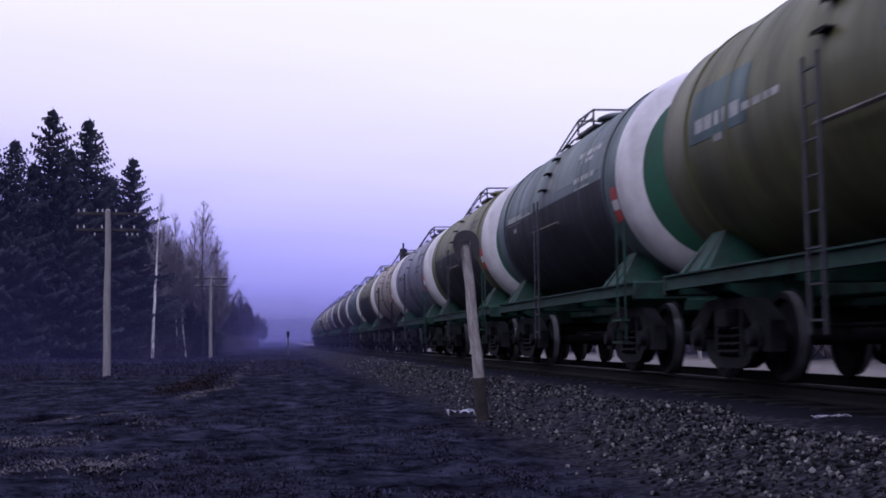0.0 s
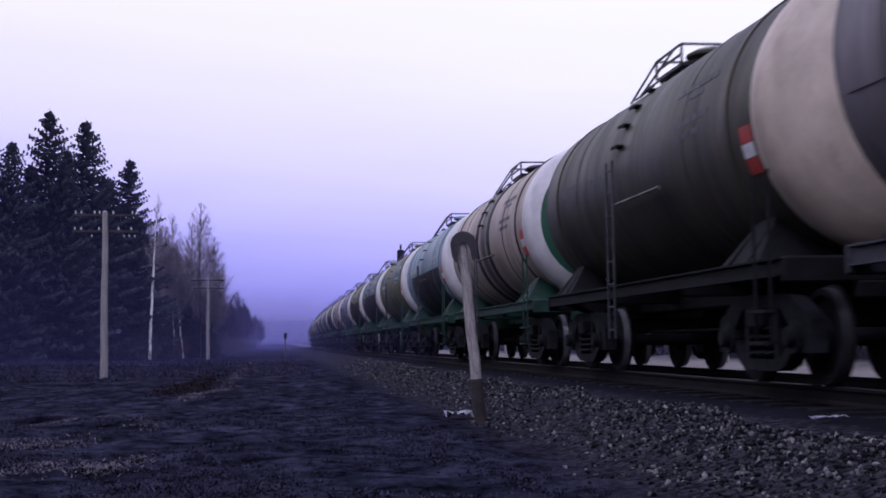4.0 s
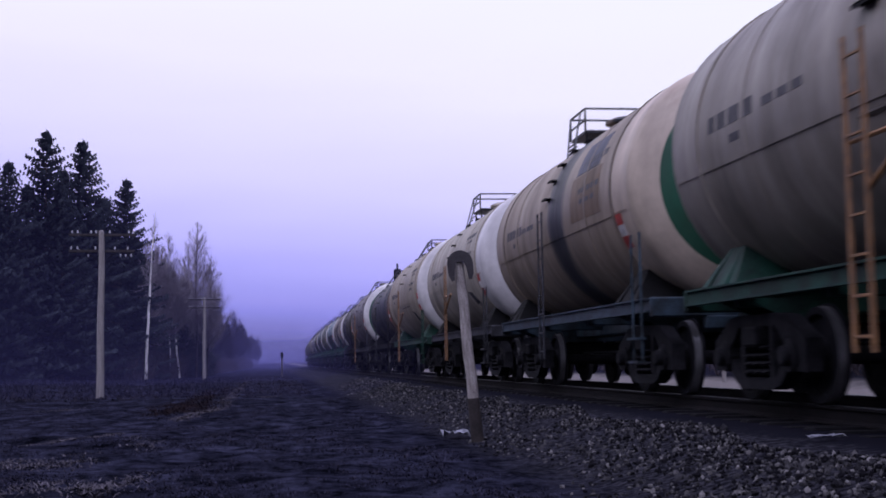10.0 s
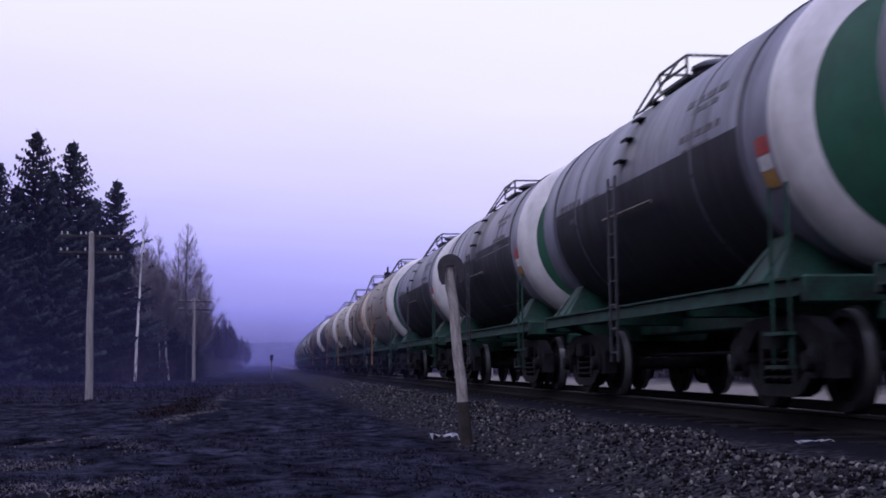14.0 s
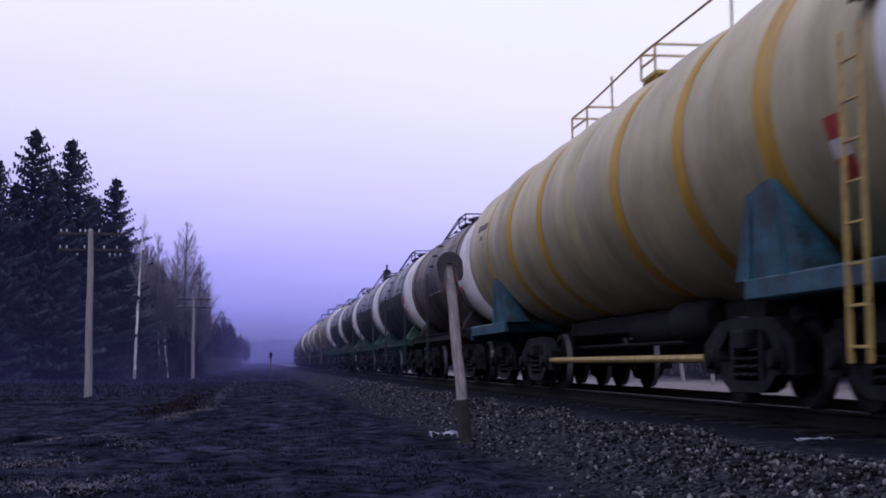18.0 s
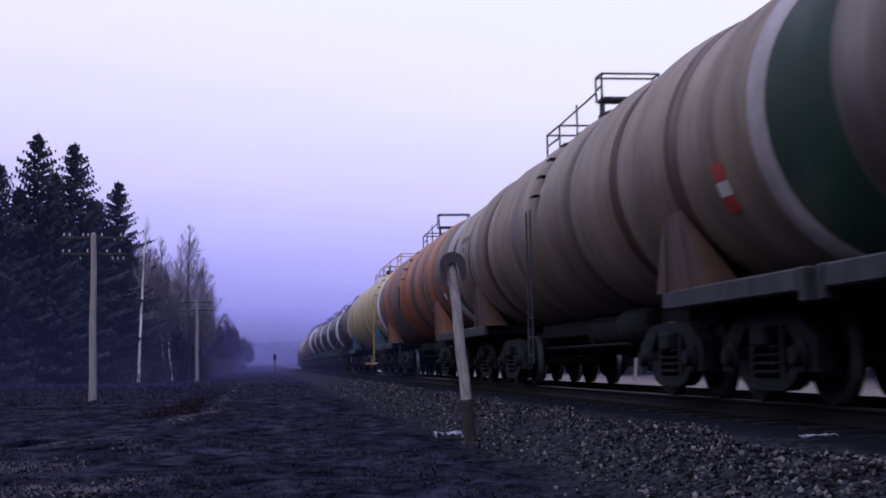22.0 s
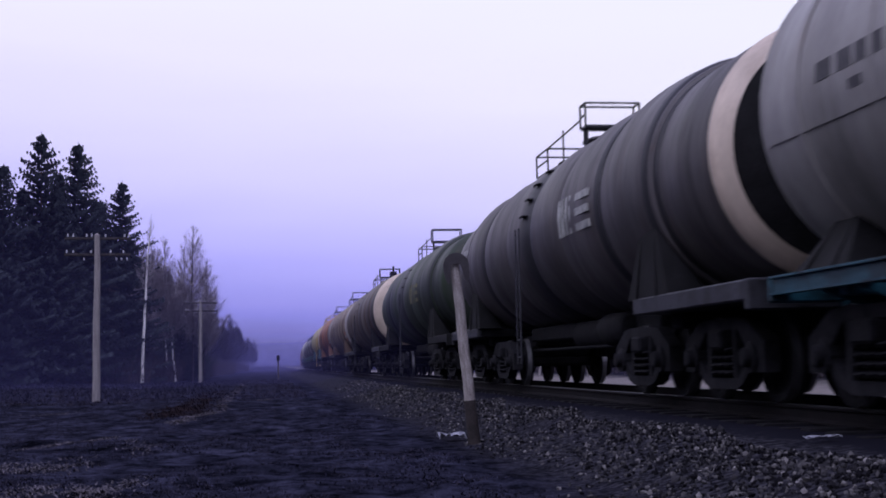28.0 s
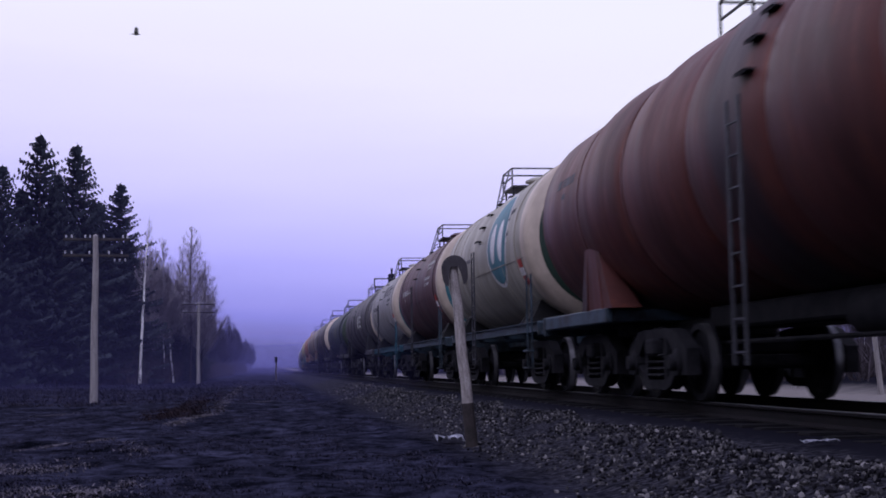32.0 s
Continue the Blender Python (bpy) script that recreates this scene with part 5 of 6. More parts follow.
def build_train():
    first = 17.55 + 12 * 12.02
    step = 12.02
    olive = tank_paint("olive_tank_paint", (0.12, 0.12, 0.05), dirt=0.35, rustiness=0.1)
    teal = tank_paint("dark_teal_tank_paint", (0.1, 0.145, 0.145), dirt=0.35, rustiness=0.08, spill=0.7, spill_width=0.5)
    beige = tank_paint("beige_tank_paint", (0.44, 0.37, 0.3), dirt=0.35, rustiness=0.12, spill=0.9, spill_width=0.45)
    grey = tank_paint("grey_tank_paint", (0.225, 0.225, 0.285), dirt=0.4, rustiness=0.05, spill=0.6, spill_width=0.6)
    greyp = tank_paint("pale_grey_tank_paint", (0.275, 0.27, 0.325), dirt=0.4, rustiness=0.1, spill=0.9, spill_width=1.1)
    dusty = tank_paint("sooty_tank_paint", (0.098, 0.084, 0.077), dirt=0.6, rustiness=0.2, spill=0.8, spill_width=1.4)
    field = tank_paint("teal_field_paint", (0.045, 0.1, 0.1), dirt=0.3, rustiness=0.05)
    fieldp = tank_paint("grey_teal_field_paint", (0.11, 0.15, 0.16), dirt=0.3, rustiness=0.05)
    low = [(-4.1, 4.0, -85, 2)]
    # the front part of the train, far down the line
    far = [("sooty brown tank wagon with a white-rimmed end", dusty, M_DARKFRAME), ("dull olive tank wagon with a white-rimmed end", olive, M_GREENFRAME), ("grey tank wagon with a white-rimmed end", grey, M_GREENFRAME),
           ("beige tank wagon streaked with oil", beige, M_DARKFRAME), ("olive tank wagon with a white-rimmed end", olive, M_GREENFRAME), ("dark teal tank wagon with a white-rimmed end", teal, M_GREENFRAME)]
    for k in range(18, 0, -1):
        label, paint, fm = far[k % 6]
        tank_wagon(first + k * step, label, paint, fm, near=k < 4, panel=low if k % 3 == 1 else None, seed=k)
    near = [
        ("dark teal tank wagon with a black lower side", teal, M_GREENFRAME, dict(panel=low, ink=M_INKLIGHT, plates=((-2.3, -0.9, 8, 40, fieldp), (-3.9, -2.6, 8, 40, fieldp), (1.3, 3.6, 8, 36, fieldp)))),
        ("olive green tank wagon with a white-rimmed end", olive, M_GREENFRAME, dict(ink=M_INKLIGHT, plates=((2.1, 3.9, -4, 20, field), (-2.4, -0.9, 4, 40, field), (-4.0, -2.7, 4, 40, field)))),
        ("teal tank wagon with a black lower side", tank_paint("teal_tank_paint", (0.24, 0.33, 0.37), dirt=0.3, rustiness=0.05, spill=0.5, spill_width=0.35), M_GREENFRAME, dict(panel=[(-4.1, 3.3, -85, -4)], ink=M_INKLIGHT)),
        ("beige tank wagon with dark oil streaks round the hatch", beige, M_GREENFRAME, dict(hoops=(-0.75, 0.75), hoop_mat=M_BLACK)),
        ("sooty olive tank wagon with a cream-rimmed end", tank_paint("sooty_olive_tank_paint", (0.052, 0.049, 0.028), dirt=0.6, rustiness=0.3), M_DARKFRAME, dict(band=M_CREAM, cap=M_CREAM)),
        ("grey tank wagon with an ochre ladder", tank_paint("worn_grey_tank_paint", (0.188, 0.165, 0.173), dirt=0.45, rustiness=0.15, spill=0.4, spill_width=0.6), M_GREYFRAME, dict(ladder_mat=M_ORANGESTEEL, start=0.05, rim=1.38, fat=True)),
        ("dark brown tank wagon mottled with oil and ochre patches", tank_paint("mottled_tank_paint", (0.024, 0.027, 0.048), dirt=0.5, rustiness=0.3, spill=1.0, spill_width=1.3, blotch=(0.12, 0.095, 0.05), more=((-4.6, 1.3, 0.85, (0.19, 0.12, 0.075)),)), M_DARKFRAME, dict(band=None, slim=True)),
        ("cream tank wagon with an ochre ladder", tank_paint("cream_tank_paint", (0.40, 0.345, 0.27), dirt=0.3, rustiness=0.15), M_GREENFRAME, dict(ladder_mat=M_ORANGESTEEL, start=0.15, rim=1.3, fat=True)),
        ("white tank wagon with dark lettering", tank_paint("white_tank_paint", (0.44, 0.395, 0.325), dirt=0.25, rustiness=0.12), M_GREYFRAME, dict(ladder_mat=M_ORANGESTEEL, rim=1.22, start=0.6, box=True)),
        ("tan tank wagon with a black oil spill over its middle", tank_paint("tan_tank_paint", (0.345, 0.277, 0.210), dirt=0.3, rustiness=0.15, spill=1.0, spill_width=0.6, spill_at=-0.6), M_BLUEFRAME, dict(band=M_CREAM, start=0.75, rim=1.22, box=True, plates=((-3.3, -1.9, 18, 38, tank_paint("navy_field_paint", (0.07, 0.075, 0.12), dirt=0.4)), (-3.5, -1.7, -8, 17, tank_paint("ochre_field_paint", (0.2, 0.13, 0.07), dirt=0.5))))),
        ("pale grey tank wagon with an ochre ladder", tank_paint("light_grey_tank_paint", (0.33, 0.295, 0.255), dirt=0.3, rustiness=0.1), M_GREENFRAME, dict(ladder_mat=M_ORANGESTEEL, start=0.05, rim=1.4, fat=True, flap=False)),
        ("grey tank wagon with a black lower side", grey, M_GREENFRAME, dict(panel=low, marks=("red", "white", "amber"))),
        ("grey tank wagon with a black lower side and green frame", greyp, M_GREENFRAME, dict(panel=[(-4.1, 0.0, -85, 6), (0.02, 3.6, -85, 2)], marks=("red", "white", "amber"))),
        ("grey tank wagon with a black lower side", grey, M_GREENFRAME, dict(panel=low, marks=("red", "white", "amber"))),
        ("grey tank wagon with a black lower side and green frame", greyp, M_GREENFRAME, dict(panel=low)),
        ("brownish grey tank wagon black with oil over its middle", tank_paint("oily_grey_tank_paint", (0.154, 0.119, 0.112), dirt=0.5, rustiness=0.3, spill=1.0, spill_width=1.6, spill_at=0.5), M_DARKFRAME, dict(cap=M_CREAM)),
    ]
    for k, (label, paint, fm, extra) in enumerate(near):
        tank_wagon(first - k * step, label, paint, fm, seed=40 + k, **extra)
    yellow = tank_paint("yellow_tank_paint", (0.47, 0.41, 0.24), stain=(0.3, 0.25, 0.15), dirt=0.12, rustiness=0.2, rust=(0.4, 0.25, 0.06))
    orange = tank_paint("rusty_orange_tank_paint", (0.21, 0.122, 0.095), stain=(0.075, 0.05, 0.05), dirt=0.65, rustiness=0.7, rust=(0.42, 0.125, 0.03), spill=0.001, spill_width=0.1, spill_at=0.5,
                        more=((0.5, 1.1, 0.65, (0.42, 0.125, 0.03)), (-1.4, 0.7, 0.6, (0.42, 0.125, 0.03)), (-4.0, 0.6, 0.55, (0.4, 0.12, 0.03)), (-6.9, 0.8, 0.65, (0.4, 0.12, 0.03)), (5.6, 1.2, 0.6, (0.4, 0.12, 0.03)), (-9.0, 1.7, 0.8, (0.085, 0.075, 0.05)), (1.7, 0.55, 0.85, (0.028, 0.03, 0.045)), (-2.6, 0.6, 0.9, (0.028, 0.03, 0.045))))
    tan = tank_paint("dirty_tan_tank_paint", (0.24, 0.19, 0.14), stain=(0.12, 0.09, 0.075), dirt=0.5, rustiness=0.5, rust=(0.24, 0.11, 0.04), spill=0.6, spill_width=0.35, spill_at=1.9, more=((-2.3, 0.35, 0.6),))
    brown = tank_paint("grey_brown_tank_paint", (0.115, 0.092, 0.072), stain=(0.08, 0.065, 0.06), dirt=0.6, rustiness=0.4, rust=(0.18, 0.09, 0.04), spill=0.7, spill_width=0.4, spill_at=1.6, more=((-1.6, 0.6, 0.6), (-3.4, 0.7, 0.6, (0.13, 0.115, 0.1)), (4.6, 1.2, 0.6, (0.14, 0.12, 0.1)), (-8.4, 2.4, 0.9, (0.032, 0.028, 0.024))))
    dgreen = tank_paint("dark_green_tank_paint", (0.033, 0.05, 0.034), dirt=0.6, rustiness=0.1, spill=0.9, spill_width=1.4, spill_at=0.3, blotch=(0.028, 0.05, 0.026), more=((4.3, 1.5, 0.9, (0.016, 0.018, 0.032)), (-6.5, 2.6, 0.75, (0.016, 0.022, 0.016))))
    dgrey = tank_paint("dark_grey_tank_paint", (0.095, 0.086, 0.088), dirt=0.6, rustiness=0.12, spill=0.9, spill_width=0.7)
    red = tank_paint("rust_red_tank_paint", (0.120, 0.033, 0.027), stain=(0.07, 0.03, 0.03), dirt=0.45, rustiness=0.3, rust=(0.26, 0.07, 0.03), spill=0.7, spill_width=0.6, spill_at=0.9)
    ochre = tank_paint("ochre_hoop_paint", (0.55, 0.33, 0.05), dirt=0.2, rustiness=0.2)
    rusty = tank_paint("orange_hoop_paint", (0.24, 0.1, 0.05), dirt=0.6, rustiness=0.3, rust=(0.3, 0.1, 0.03))
    brownhoop = tank_paint("brown_hoop_paint", (0.1, 0.055, 0.036), dirt=0.6, rustiness=0.4)
    eight = [
        (-35.4, "long yellow tank wagon with ochre hoops and a top walkway", yellow, M_TEALFRAME, dict(hoops=(-7.3, -4.9, -2.3, 2.3, 4.9, 7.3), hoop_mat=ochre, ladder_mat=M_YELLOWSTEEL, rail_mat=M_YELLOWSTEEL, big_rail=True, band=M_WHITE, cap=M_TEALEND, rim=1.3)),
        (-55.25, "long rusty orange tank wagon with a white-rimmed end", orange, M_GREYFRAME, dict(hoops=(-7.3, -4.9, 4.9, 7.3), hoop_mat=rusty, band=M_DIRTYWHITE, cap=M_DARKEND, start=0.0, rim=1.53)),
        (-75.9, "long dirty tan tank wagon with rusty hoops", tan, M_GREYFRAME, dict(hoops=(-7.3, -4.9, 4.9, 7.3), hoop_mat=brownhoop, ladder_y=-0.05, band=M_DIRTYWHITE, cap=M_DARKEND, start=0.0, rim=1.53)),
        (-97.0, "long grey-brown tank wagon with a cream-rimmed end", brown, M_GREYFRAME, dict(hoops=(-7.3, -4.9, 4.9, 7.3), hoop_mat=brownhoop, marks=(), saddle_mat=M_DARKFRAME, band=M_CREAM, cap=M_DARKEND, start=0.0, rim=1.2)),
        (-118.1, "long dark green tank wagon with a pale emblem", dgreen, M_DARKFRAME, dict(hoops=(-7.3, 7.3), slim=True, marks=(), saddle_mat=M_DARKFRAME, emblem="bars", ink=M_INKOLIVE, band=None, ladder_y=-0.3)),
        (-139.9, "long sooty grey tank wagon with a pale emblem", dgrey, M_GREYFRAME, dict(hoops=(-7.3, -4.9, 4.9, 7.3), slim=True, marks=(), saddle_mat=M_DARKFRAME, emblem="bars", ink=M_INKLIGHT, band=M_CREAM, cap=M_DARKFRAME, start=0.0, rim=1.26)),
    ]
    for k, (c, label, paint, fm, extra) in enumerate(eight):
        tank_wagon(c, label, paint, fm, axles=8, seed=70 + k, **extra)
    tank_wagon(-155.97, "off-white tank wagon with a teal frame and teal end", tank_paint("off_white_tank_paint", (0.350, 0.336, 0.322), dirt=0.3, rustiness=0.12), M_TEALFRAME, band=M_CREAM, cap=M_TEALEND, start=0.5, rim=1.4, box=True, emblem="blocks", seed=81, ladder_mat=M_RAILING)
    tank_wagon(-167.99, "maroon tank wagon with a cream and teal end", tank_paint("maroon_tank_paint", (0.105, 0.042, 0.045), stain=(0.05, 0.03, 0.035), dirt=0.4, rustiness=0.1, spill=0.5, spill_width=0.4), M_BLUEFRAME, band=M_CREAM, cap=M_TEALEND, start=0.15, rim=1.38, box=True, ink=M_INKLIGHT, seed=82)
    tank_wagon(-180.01, "white tank wagon with a teal oval emblem", tank_paint("clean_white_tank_paint", (0.42, 0.39, 0.32), dirt=0.25, rustiness=0.1), M_BLUEFRAME, band=M_CREAM, cap=M_DARKEND, start=0.3, rim=1.33, box=True, emblem="oval", seed=83)
    tank_wagon(-196.58, "long rust-red tank wagon with a dark oil streak", red, M_BLUEFRAME, axles=8, hoops=(-7.3, -4.9, 4.9, 7.3), band=M_DIRTYWHITE, cap=M_DARKEND, seed=84)


build_train()


# ---- things beside the line ----
def marker_post():
    x, y = 2.68, 17.0
    post = tagged(new("marker_post"), "leaning white-painted wooden post with a dark hooded board", "sign post")
    post.matrix_basis = pose(x, y, ground_z(x, y), 1.0, -5.2, 0)
    white = mat("flaking_white_post_paint", (0.42, 0.38, 0.36), (0.2, 0.17, 0.16), 0.85, 0, 5, 60, 0.5, (4, 4, 0.8))
    black = mat("black_post_foot", (0.045, 0.035, 0.035), (0.02, 0.016, 0.016), 0.9)
    g = Geo()
    g.limb([(0.008 * math.sin(i * 2), 0, 0.57 + 1.84 * i / 6) for i in range(7)], [0.074 - 0.009 * i / 6 for i in range(7)], 12)
    part("shaft", g.mesh("shaft", white, 40), post)
    part("foot", Geo().rod((0, 0, -0.3), (0, 0, 0.575), 0.086, 0.079, 12).mesh("foot", black, 40), post, "dark tarred foot")
    # a rounded board that hoods the top
    out = [(0.172 * math.cos(a), 2.345 + 0.175 * math.sin(a)) for a in np.linspace(0, math.pi, 15)] + [(-0.165, 2.2), (-0.13, 2.12), (-0.095, 2.13), (-0.08, 2.28), (-0.05, 2.37), (0.05, 2.37), (0.08, 2.28), (0.1, 2.13), (0.135, 2.13), (0.165, 2.2)]
    part("board", Geo().add(*extrude_y(out, -0.1, -0.07)).mesh("board", mat("dark_board_paint", (0.05, 0.045, 0.05), (0.03, 0.025, 0.03), 0.7)), post, "dark rounded board")


marker_post()


def small_marker():
    x, y = at_bearing(0.47, 118)
    p = tagged(new("small_marker_post"), "small dark marker post beside the hazy line", "sign post")
    p.matrix_basis = pose(x, y, ground_z(x, y))
    part("shaft", Geo().rod((0, 0, -0.2), (0, 0, 1.7), 0.07, 0.06, 8).mesh("shaft", M_GREYWOOD), p)
    part("board", Geo().box((-0.13, -0.08, 1.6), (0.13, -0.03, 2.1), 0.03).mesh("board", M_DARKFRAME), p)


small_marker()


def signal_mast():
    x, y = at_bearing(5.55, 99)
    m = tagged(new("signal_mast"), "dark railway signal head on a mast behind the train", "signal")
    m.matrix_basis = pose(x, y, 0.1)
    part("mast", Geo().rod((0, 0, 0), (0, 0, 7.6), 0.1, 0.08, 10).mesh("mast", M_STEEL), m)
    part("signal_head", Geo().box((-0.28, -0.12, 7.0), (0.28, 0.12, 8.0), 0.08).rod((0, 0, 7.95), (0, 0, 8.4), 0.08).mesh("signal_head", M_DARKFRAME), m)
    hood = Geo().rod((0, -0.1, 0), (0, -0.35, -0.03), 0.12, 0.12, 12, False).mesh("hood", M_DARKFRAME)
    for z in (7.25, 7.7):
        part("hood", hood, m, m=pose(0, 0, z))


signal_mast()


def litter(x, y, seed, size, fold, label):
    rng = random.Random(seed)
    g = Geo()
    n = 9
    pts = []
    for j in range(4):
        for i in range(n):
            u, v = i / (n - 1) - 0.5, j / 3 - 0.5
            pts.append((u * size + rng.gauss(0, 0.012), v * size * fold + 0.03 * math.sin(u * 9) + rng.gauss(0, 0.012), 0.012 + 0.11 * fold * abs(math.sin(u * 11 + v * 5)) + rng.uniform(0, 0.06 * fold)))
    g.add(pts, [(j * n + i, j * n + i + 1, (j + 1) * n + i + 1, (j + 1) * n + i) for j in range(3) for i in range(n - 1)])
    me = g.mesh("crumpled_plastic", mat("crumpled_white_plastic", (0.4, 0.4, 0.46), (0.2, 0.2, 0.24), 0.6), 0)
    ob = tagged(new("crumpled_plastic", me), label, "litter")
    ob.matrix_basis = pose(x, y, ground_z(x, y) + 0.01, 0, 0, 10)
    mod = ob.modifiers.new("thick", "SOLIDIFY")
    mod.thickness = 0.004



def fence_posts():
    me = Geo().rod((0, 0, -0.3), (0, 0, 1.35), 0.07, 0.06, 8).mesh("fence_post", M_CONCRETE)
    for i in range(14):
        x, y = 13.5 + 0.35 * math.sin(i * 2.3), 14 + i * 4.6
        ob = tagged(new("fence_post", me), "pale weathered post beyond the track", "post", "posts beyond the track")
        ob.matrix_basis = pose(x, y, ground_z(x, y), 0, 8 * math.sin(i * 1.9), 0)


fence_posts()
litter(2.5, 17.85, 5, 0.36, 0.7, "crumpled white plastic at the foot of a post")
litter(4.4, 10.0, 9, 0.28, 0.2, "scrap of white plastic on the ballast")

scatter_stones()
M_DRY = mat("pale_dry_grass", (0.14, 0.125, 0.14), (0.07, 0.063, 0.074), 0.9, 0, 3, 20, 0, None, 0, 0.4, spec=0.0)
M_BURNT = mat("scorched_dark_grass", (0.036, 0.035, 0.06), (0.016, 0.0158, 0.03), 0.95, 0, 3, 20, 0, None, 0, 0.5, spec=0.0)
M_BROWN = mat("brown_dry_grass", (0.042, 0.038, 0.052), (0.02, 0.018, 0.028), 0.95, 0, 3, 20, 0, None, 0, 0.4, spec=0.0)


def field_spot(rng):
    """Clumps: more where the ground's own pattern is high."""
    while True:
        y = 8 + 62 * rng.random() ** 1.8
        x = rng.uniform(-0.22 * y - 1.5, 2.1)
        if noise.noise((x * 0.9, y * 0.35, 2.0)) + 0.5 * noise.noise((x * 2.7, y * 1.2, 7.0)) > rng.uniform(-0.25, 0.5):
            return x, y


def far_field_spot(rng):
    y = 45 + 65 * rng.random()
    return rng.uniform(-0.2 * y - 4, 1.5), y


grass_stuff("scorched_grass", "matted dark scorched grass on the field", M_BURNT, 12000, field_spot, (0.012, 0.035), 1, 3.4, 0.009)
grass_stuff("brown_grass", "low brown dry grass on the field", M_BROWN, 6000, field_spot, (0.015, 0.045), 2, 3.0, 0.007)


def tussocks():
    """Low clumps of matted dead grass."""
    rng = random.Random(55)
    vs, fs = [], []
    for _ in range(1500):
        cx, cy = field_spot(rng)
        if cy > 48:
            continue
        size, tall = rng.uniform(0.1, 0.34), rng.uniform(0.015, 0.05)
        for _k in range(int(40 + 130 * size)):
            a, r = rng.uniform(0, 6.28), size * rng.random() ** 0.5
            x, y = cx + 1.5 * r * math.cos(a), cy + r * math.sin(a)
            z = ground_z(x, y) - 0.01
            h = tall * (1.15 - r / size * 0.7) * rng.uniform(0.5, 1.2)
            b = rng.uniform(0, 6.28)
            lean = h * rng.uniform(0.3, 1.6)
            w = rng.uniform(0.004, 0.011)
            dx, dy = math.cos(b), math.sin(b)
            n = len(vs)
            vs += [(x - dy * w, y + dx * w, z), (x + dy * w, y - dx * w, z), (x + dx * lean, y + dy * lean, z + h)]
            fs.append((n, n + 1, n + 2))
    tagged(new("tussock_grass", quick("tussock_grass", vs, fs, M_TUSSOCK)), "low tussocks of dead grass on the field", "grass", kind="stuff")


M_TUSSOCK = mat("dead_tussock_grass", (0.046, 0.044, 0.07), (0.014, 0.014, 0.025), 0.95, 0, 1.2, 20, 0, None, 0, 0.6, spec=0.0)
tussocks()


def streak(points, wide):
    """Spots strewn along a line of points."""
    def spot(rng):
        i = rng.randrange(len(points) - 1)
        (x0, y0), (x1, y1) = points[i], points[i + 1]
        u = rng.random()
        return x0 + (x1 - x0) * u + rng.gauss(0, wide), y0 + (y1 - y0) * u + rng.gauss(0, wide * 2)
    return spot


# pale flattened grass along old ruts
for k, (points, wide, count) in enumerate((
        ([(-1.6, 11.0), (-1.42, 12.0), (-1.22, 13.0)], 0.12, 190), ([(-2.35, 11.4), (-1.9, 12.3)], 0.14, 170), ([(-3.05, 15.4), (-2.6, 14.9), (-2.2, 15.2)], 0.18, 260), ([(-1.95, 19.6), (-1.6, 17.0)], 0.1, 60),
        ([(-3.5, 19.0), (-2.85, 20.2), (-2.45, 21.3)], 0.09, 200), ([(-1.78, 25.8), (-1.58, 28.6), (-1.24, 31.1)], 0.09, 800), ([(-1.24, 31.1), (-1.3, 50.0), (-1.5, 83.0)], 0.1, 1100), ([(-0.3, 42.5), (0.08, 44.2)], 0.1, 120),
        ([(-6.1, 36.0), (-5.6, 38.4)], 0.3, 130))):
    grass_stuff("pale_grass", "flattened pale dry grass along a rut", M_DRY, count, streak(points, wide), (0.015, 0.05), 20 + k, 3.2, 0.008)
def brush_spot(rng):
    while True:
        x, y = rng.uniform(-20, -2.0), 44 + 60 * rng.random() ** 0.6
        if noise.noise((x * 0.5, y * 0.12, 4.0)) > rng.uniform(-0.4, 0.5):
            return x, y


M_RUSSET = mat("russet_dead_grass", (0.03, 0.021, 0.024), (0.014, 0.0105, 0.013), 0.95, 0, 3, 20, 0, None, 0, 0.4, spec=0.0)
grass_stuff("russet_grass", "russet dead grass beside a rut", M_RUSSET, 1100, streak([(-2.2, 29.0), (-2.0, 36.0), (-2.2, 60.0)], 0.35), (0.03, 0.1), 41, 1.8, 0.009)
grass_stuff("tall_brown_grass", "tall brown dead grass before the wood", M_BURNT, 3200, brush_spot, (0.05, 0.3), 43, 1.2, 0.012)
grass_stuff("distant_grass", "dark dry grass before the wood", M_BROWN, 6000, far_field_spot, (0.04, 0.13), 3, 1.2, 0.014)


# ---- a crow that crosses the sky at the end ----
BIRD_WINGS = []


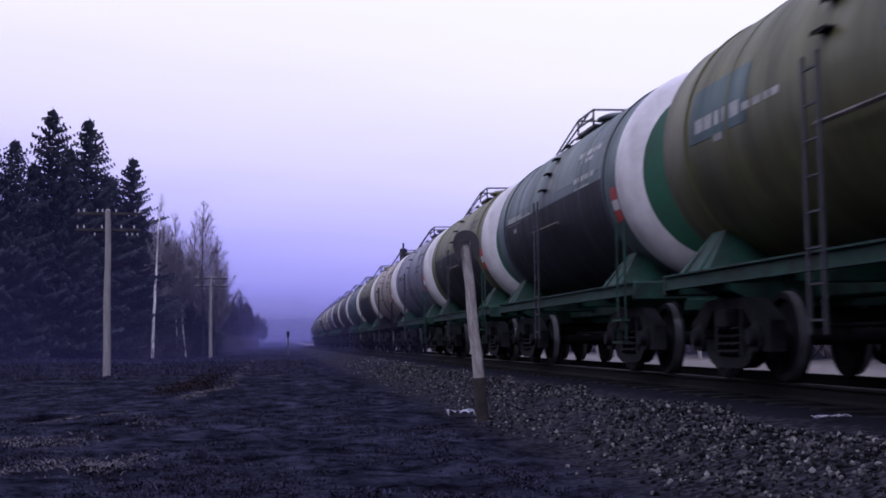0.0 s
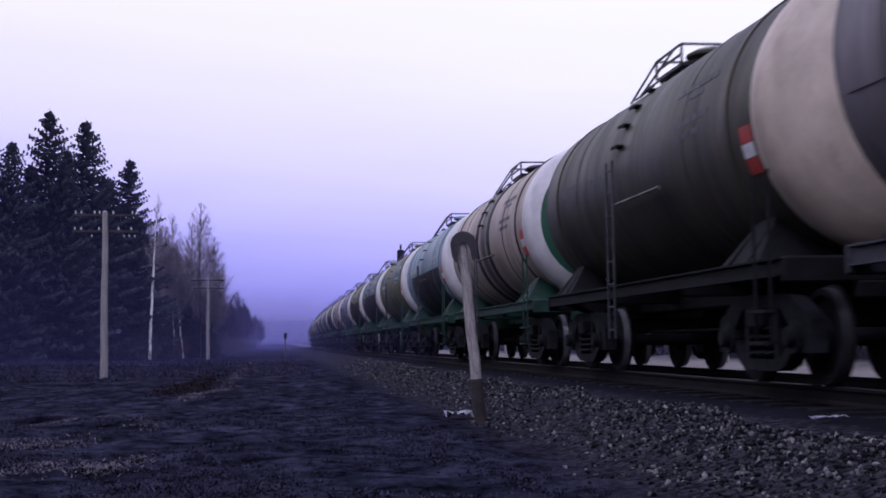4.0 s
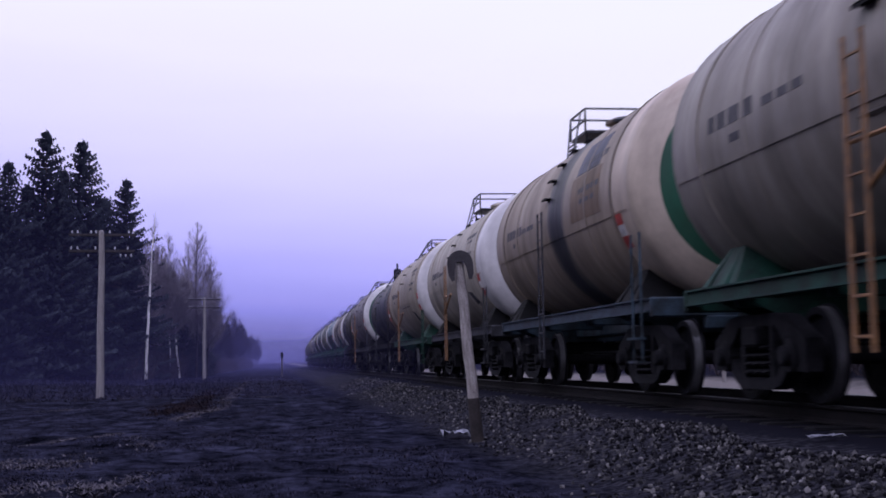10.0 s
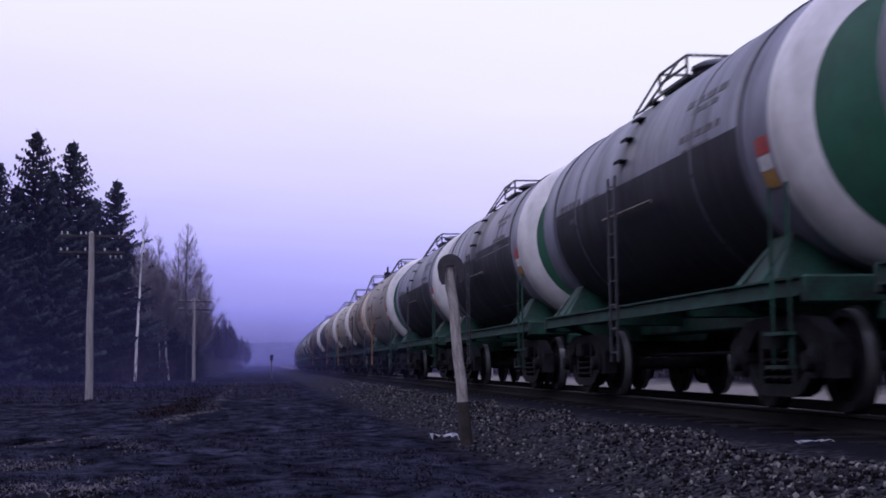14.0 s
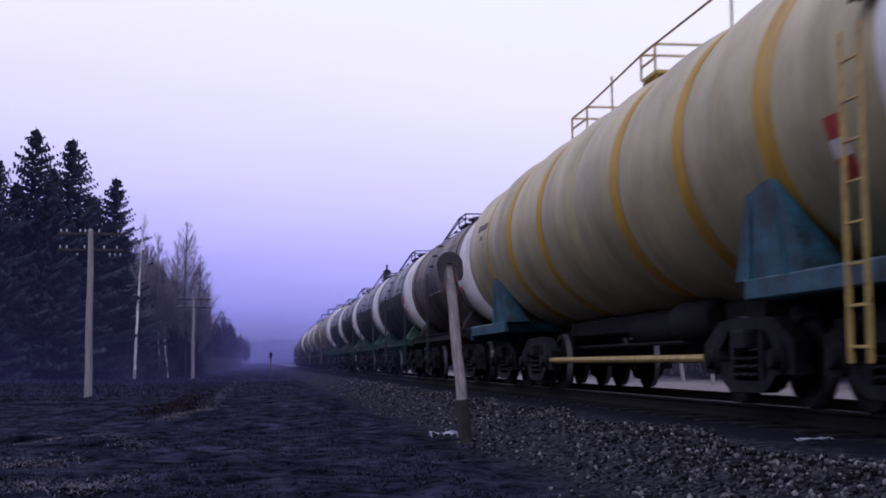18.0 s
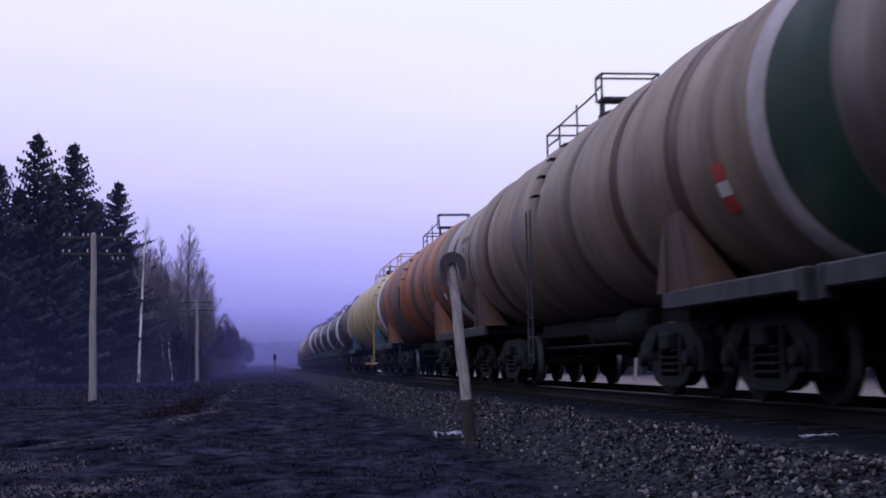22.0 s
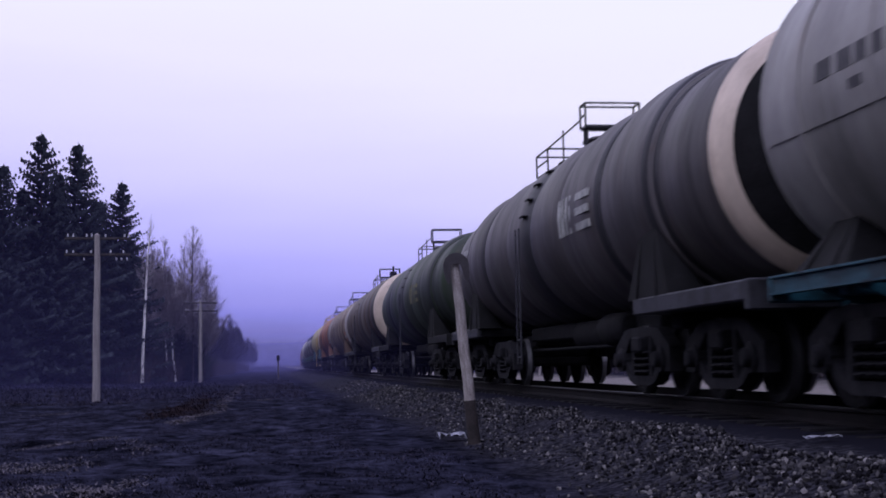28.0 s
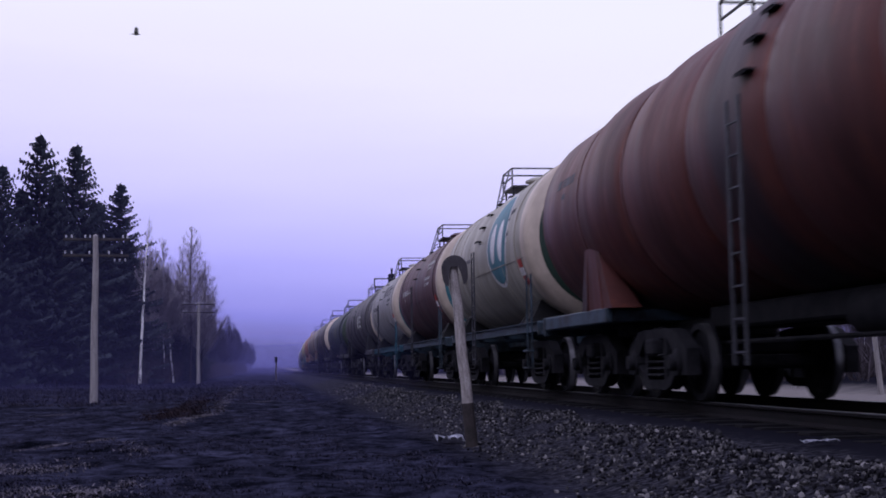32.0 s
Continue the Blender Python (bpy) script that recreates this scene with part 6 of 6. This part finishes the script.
def crow():
    black = mat("crow_feathers", (0.02, 0.02, 0.024), (0.012, 0.012, 0.014), 0.6)
    bird = tagged(new("crow"), "black crow flying with beating wings", "bird")
    body = Geo().limb([(-0.2, 0, 0), (-0.12, 0, 0.01), (0, 0, 0.02), (0.1, 0, 0.03), (0.17, 0, 0.05), (0.21, 0, 0.05), (0.27, 0, 0.04)], [0.02, 0.055, 0.075, 0.065, 0.045, 0.035, 0.006], 10)
    part("body", body.mesh("body", black, 60), bird)
    tail = Geo().add([(-0.15, -0.03, 0.0), (-0.15, 0.03, 0.0), (-0.36, 0.08, -0.01), (-0.36, -0.08, -0.01), (-0.15, -0.03, 0.015), (-0.15, 0.03, 0.015), (-0.36, 0.08, 0.0), (-0.36, -0.08, 0.0)], [(3, 2, 1, 0), (4, 5, 6, 7), (0, 1, 5, 4), (1, 2, 6, 5), (2, 3, 7, 6), (3, 0, 4, 7)])
    part("tail", tail.mesh("tail", black), bird)
    for s in (-1, 1):
        out = [(0.1, 0.03), (0.14, 0.22), (0.1, 0.42), (-0.06, 0.56), (-0.12, 0.44), (-0.14, 0.22), (-0.1, 0.03)]
        n = len(out)
        top = [(x, s * y, 0.02 + 0.012) for x, y in out]
        low = [(x, s * y, 0.02) for x, y in out]
        wing = Geo().add(top + low, [tuple(range(n)), tuple(range(2 * n - 1, n - 1, -1))] + [(i, (i + 1) % n, n + (i + 1) % n, n + i) for i in range(n)])
        BIRD_WINGS.append((part("wing", wing.mesh("wing", black), bird), s))
    return bird


CROW = crow()


# ---- what moves ----
def motions():
    for wagon, c in TRAIN:
        rows = []
        for t in range(0, 33):
            s = c + travel(t)
            o, h = bend(s)
            rows.append((t, pose(TRACK_X + o, s, RAIL_Z, 0, 0, -math.degrees(h))))
        walk(wagon, rows)
    # wheels roll without slipping
    turns = [(t, -math.degrees((travel(t) - travel(0)) / 0.486)) for t in np.linspace(0, 32, 32 * 15 + 1)]
    poses = {k: [(t, pose(0, k, 0.486, a % 360)) for t, a in turns] for k in (-0.925, 0.925)}
    for wagon, spin in SPINNING:
        for wheelset, k in spin:
            walk(wheelset, poses[k])
    walk(CROW, [(t, pose(-8.43 + 10.3 * (t - 32), 86.8 + 1.6 * (t - 32), 23.3 - 2.0 * (t - 32), 0, 4, 9)) for t in (0, 16, 31, 32)])
    beat = (-14, -8, 48)
    for wing, side in BIRD_WINGS:
        walk(wing, [(k / 10, pose(0, 0, 0, side * beat[k % 3])) for k in range(321)])


motions()
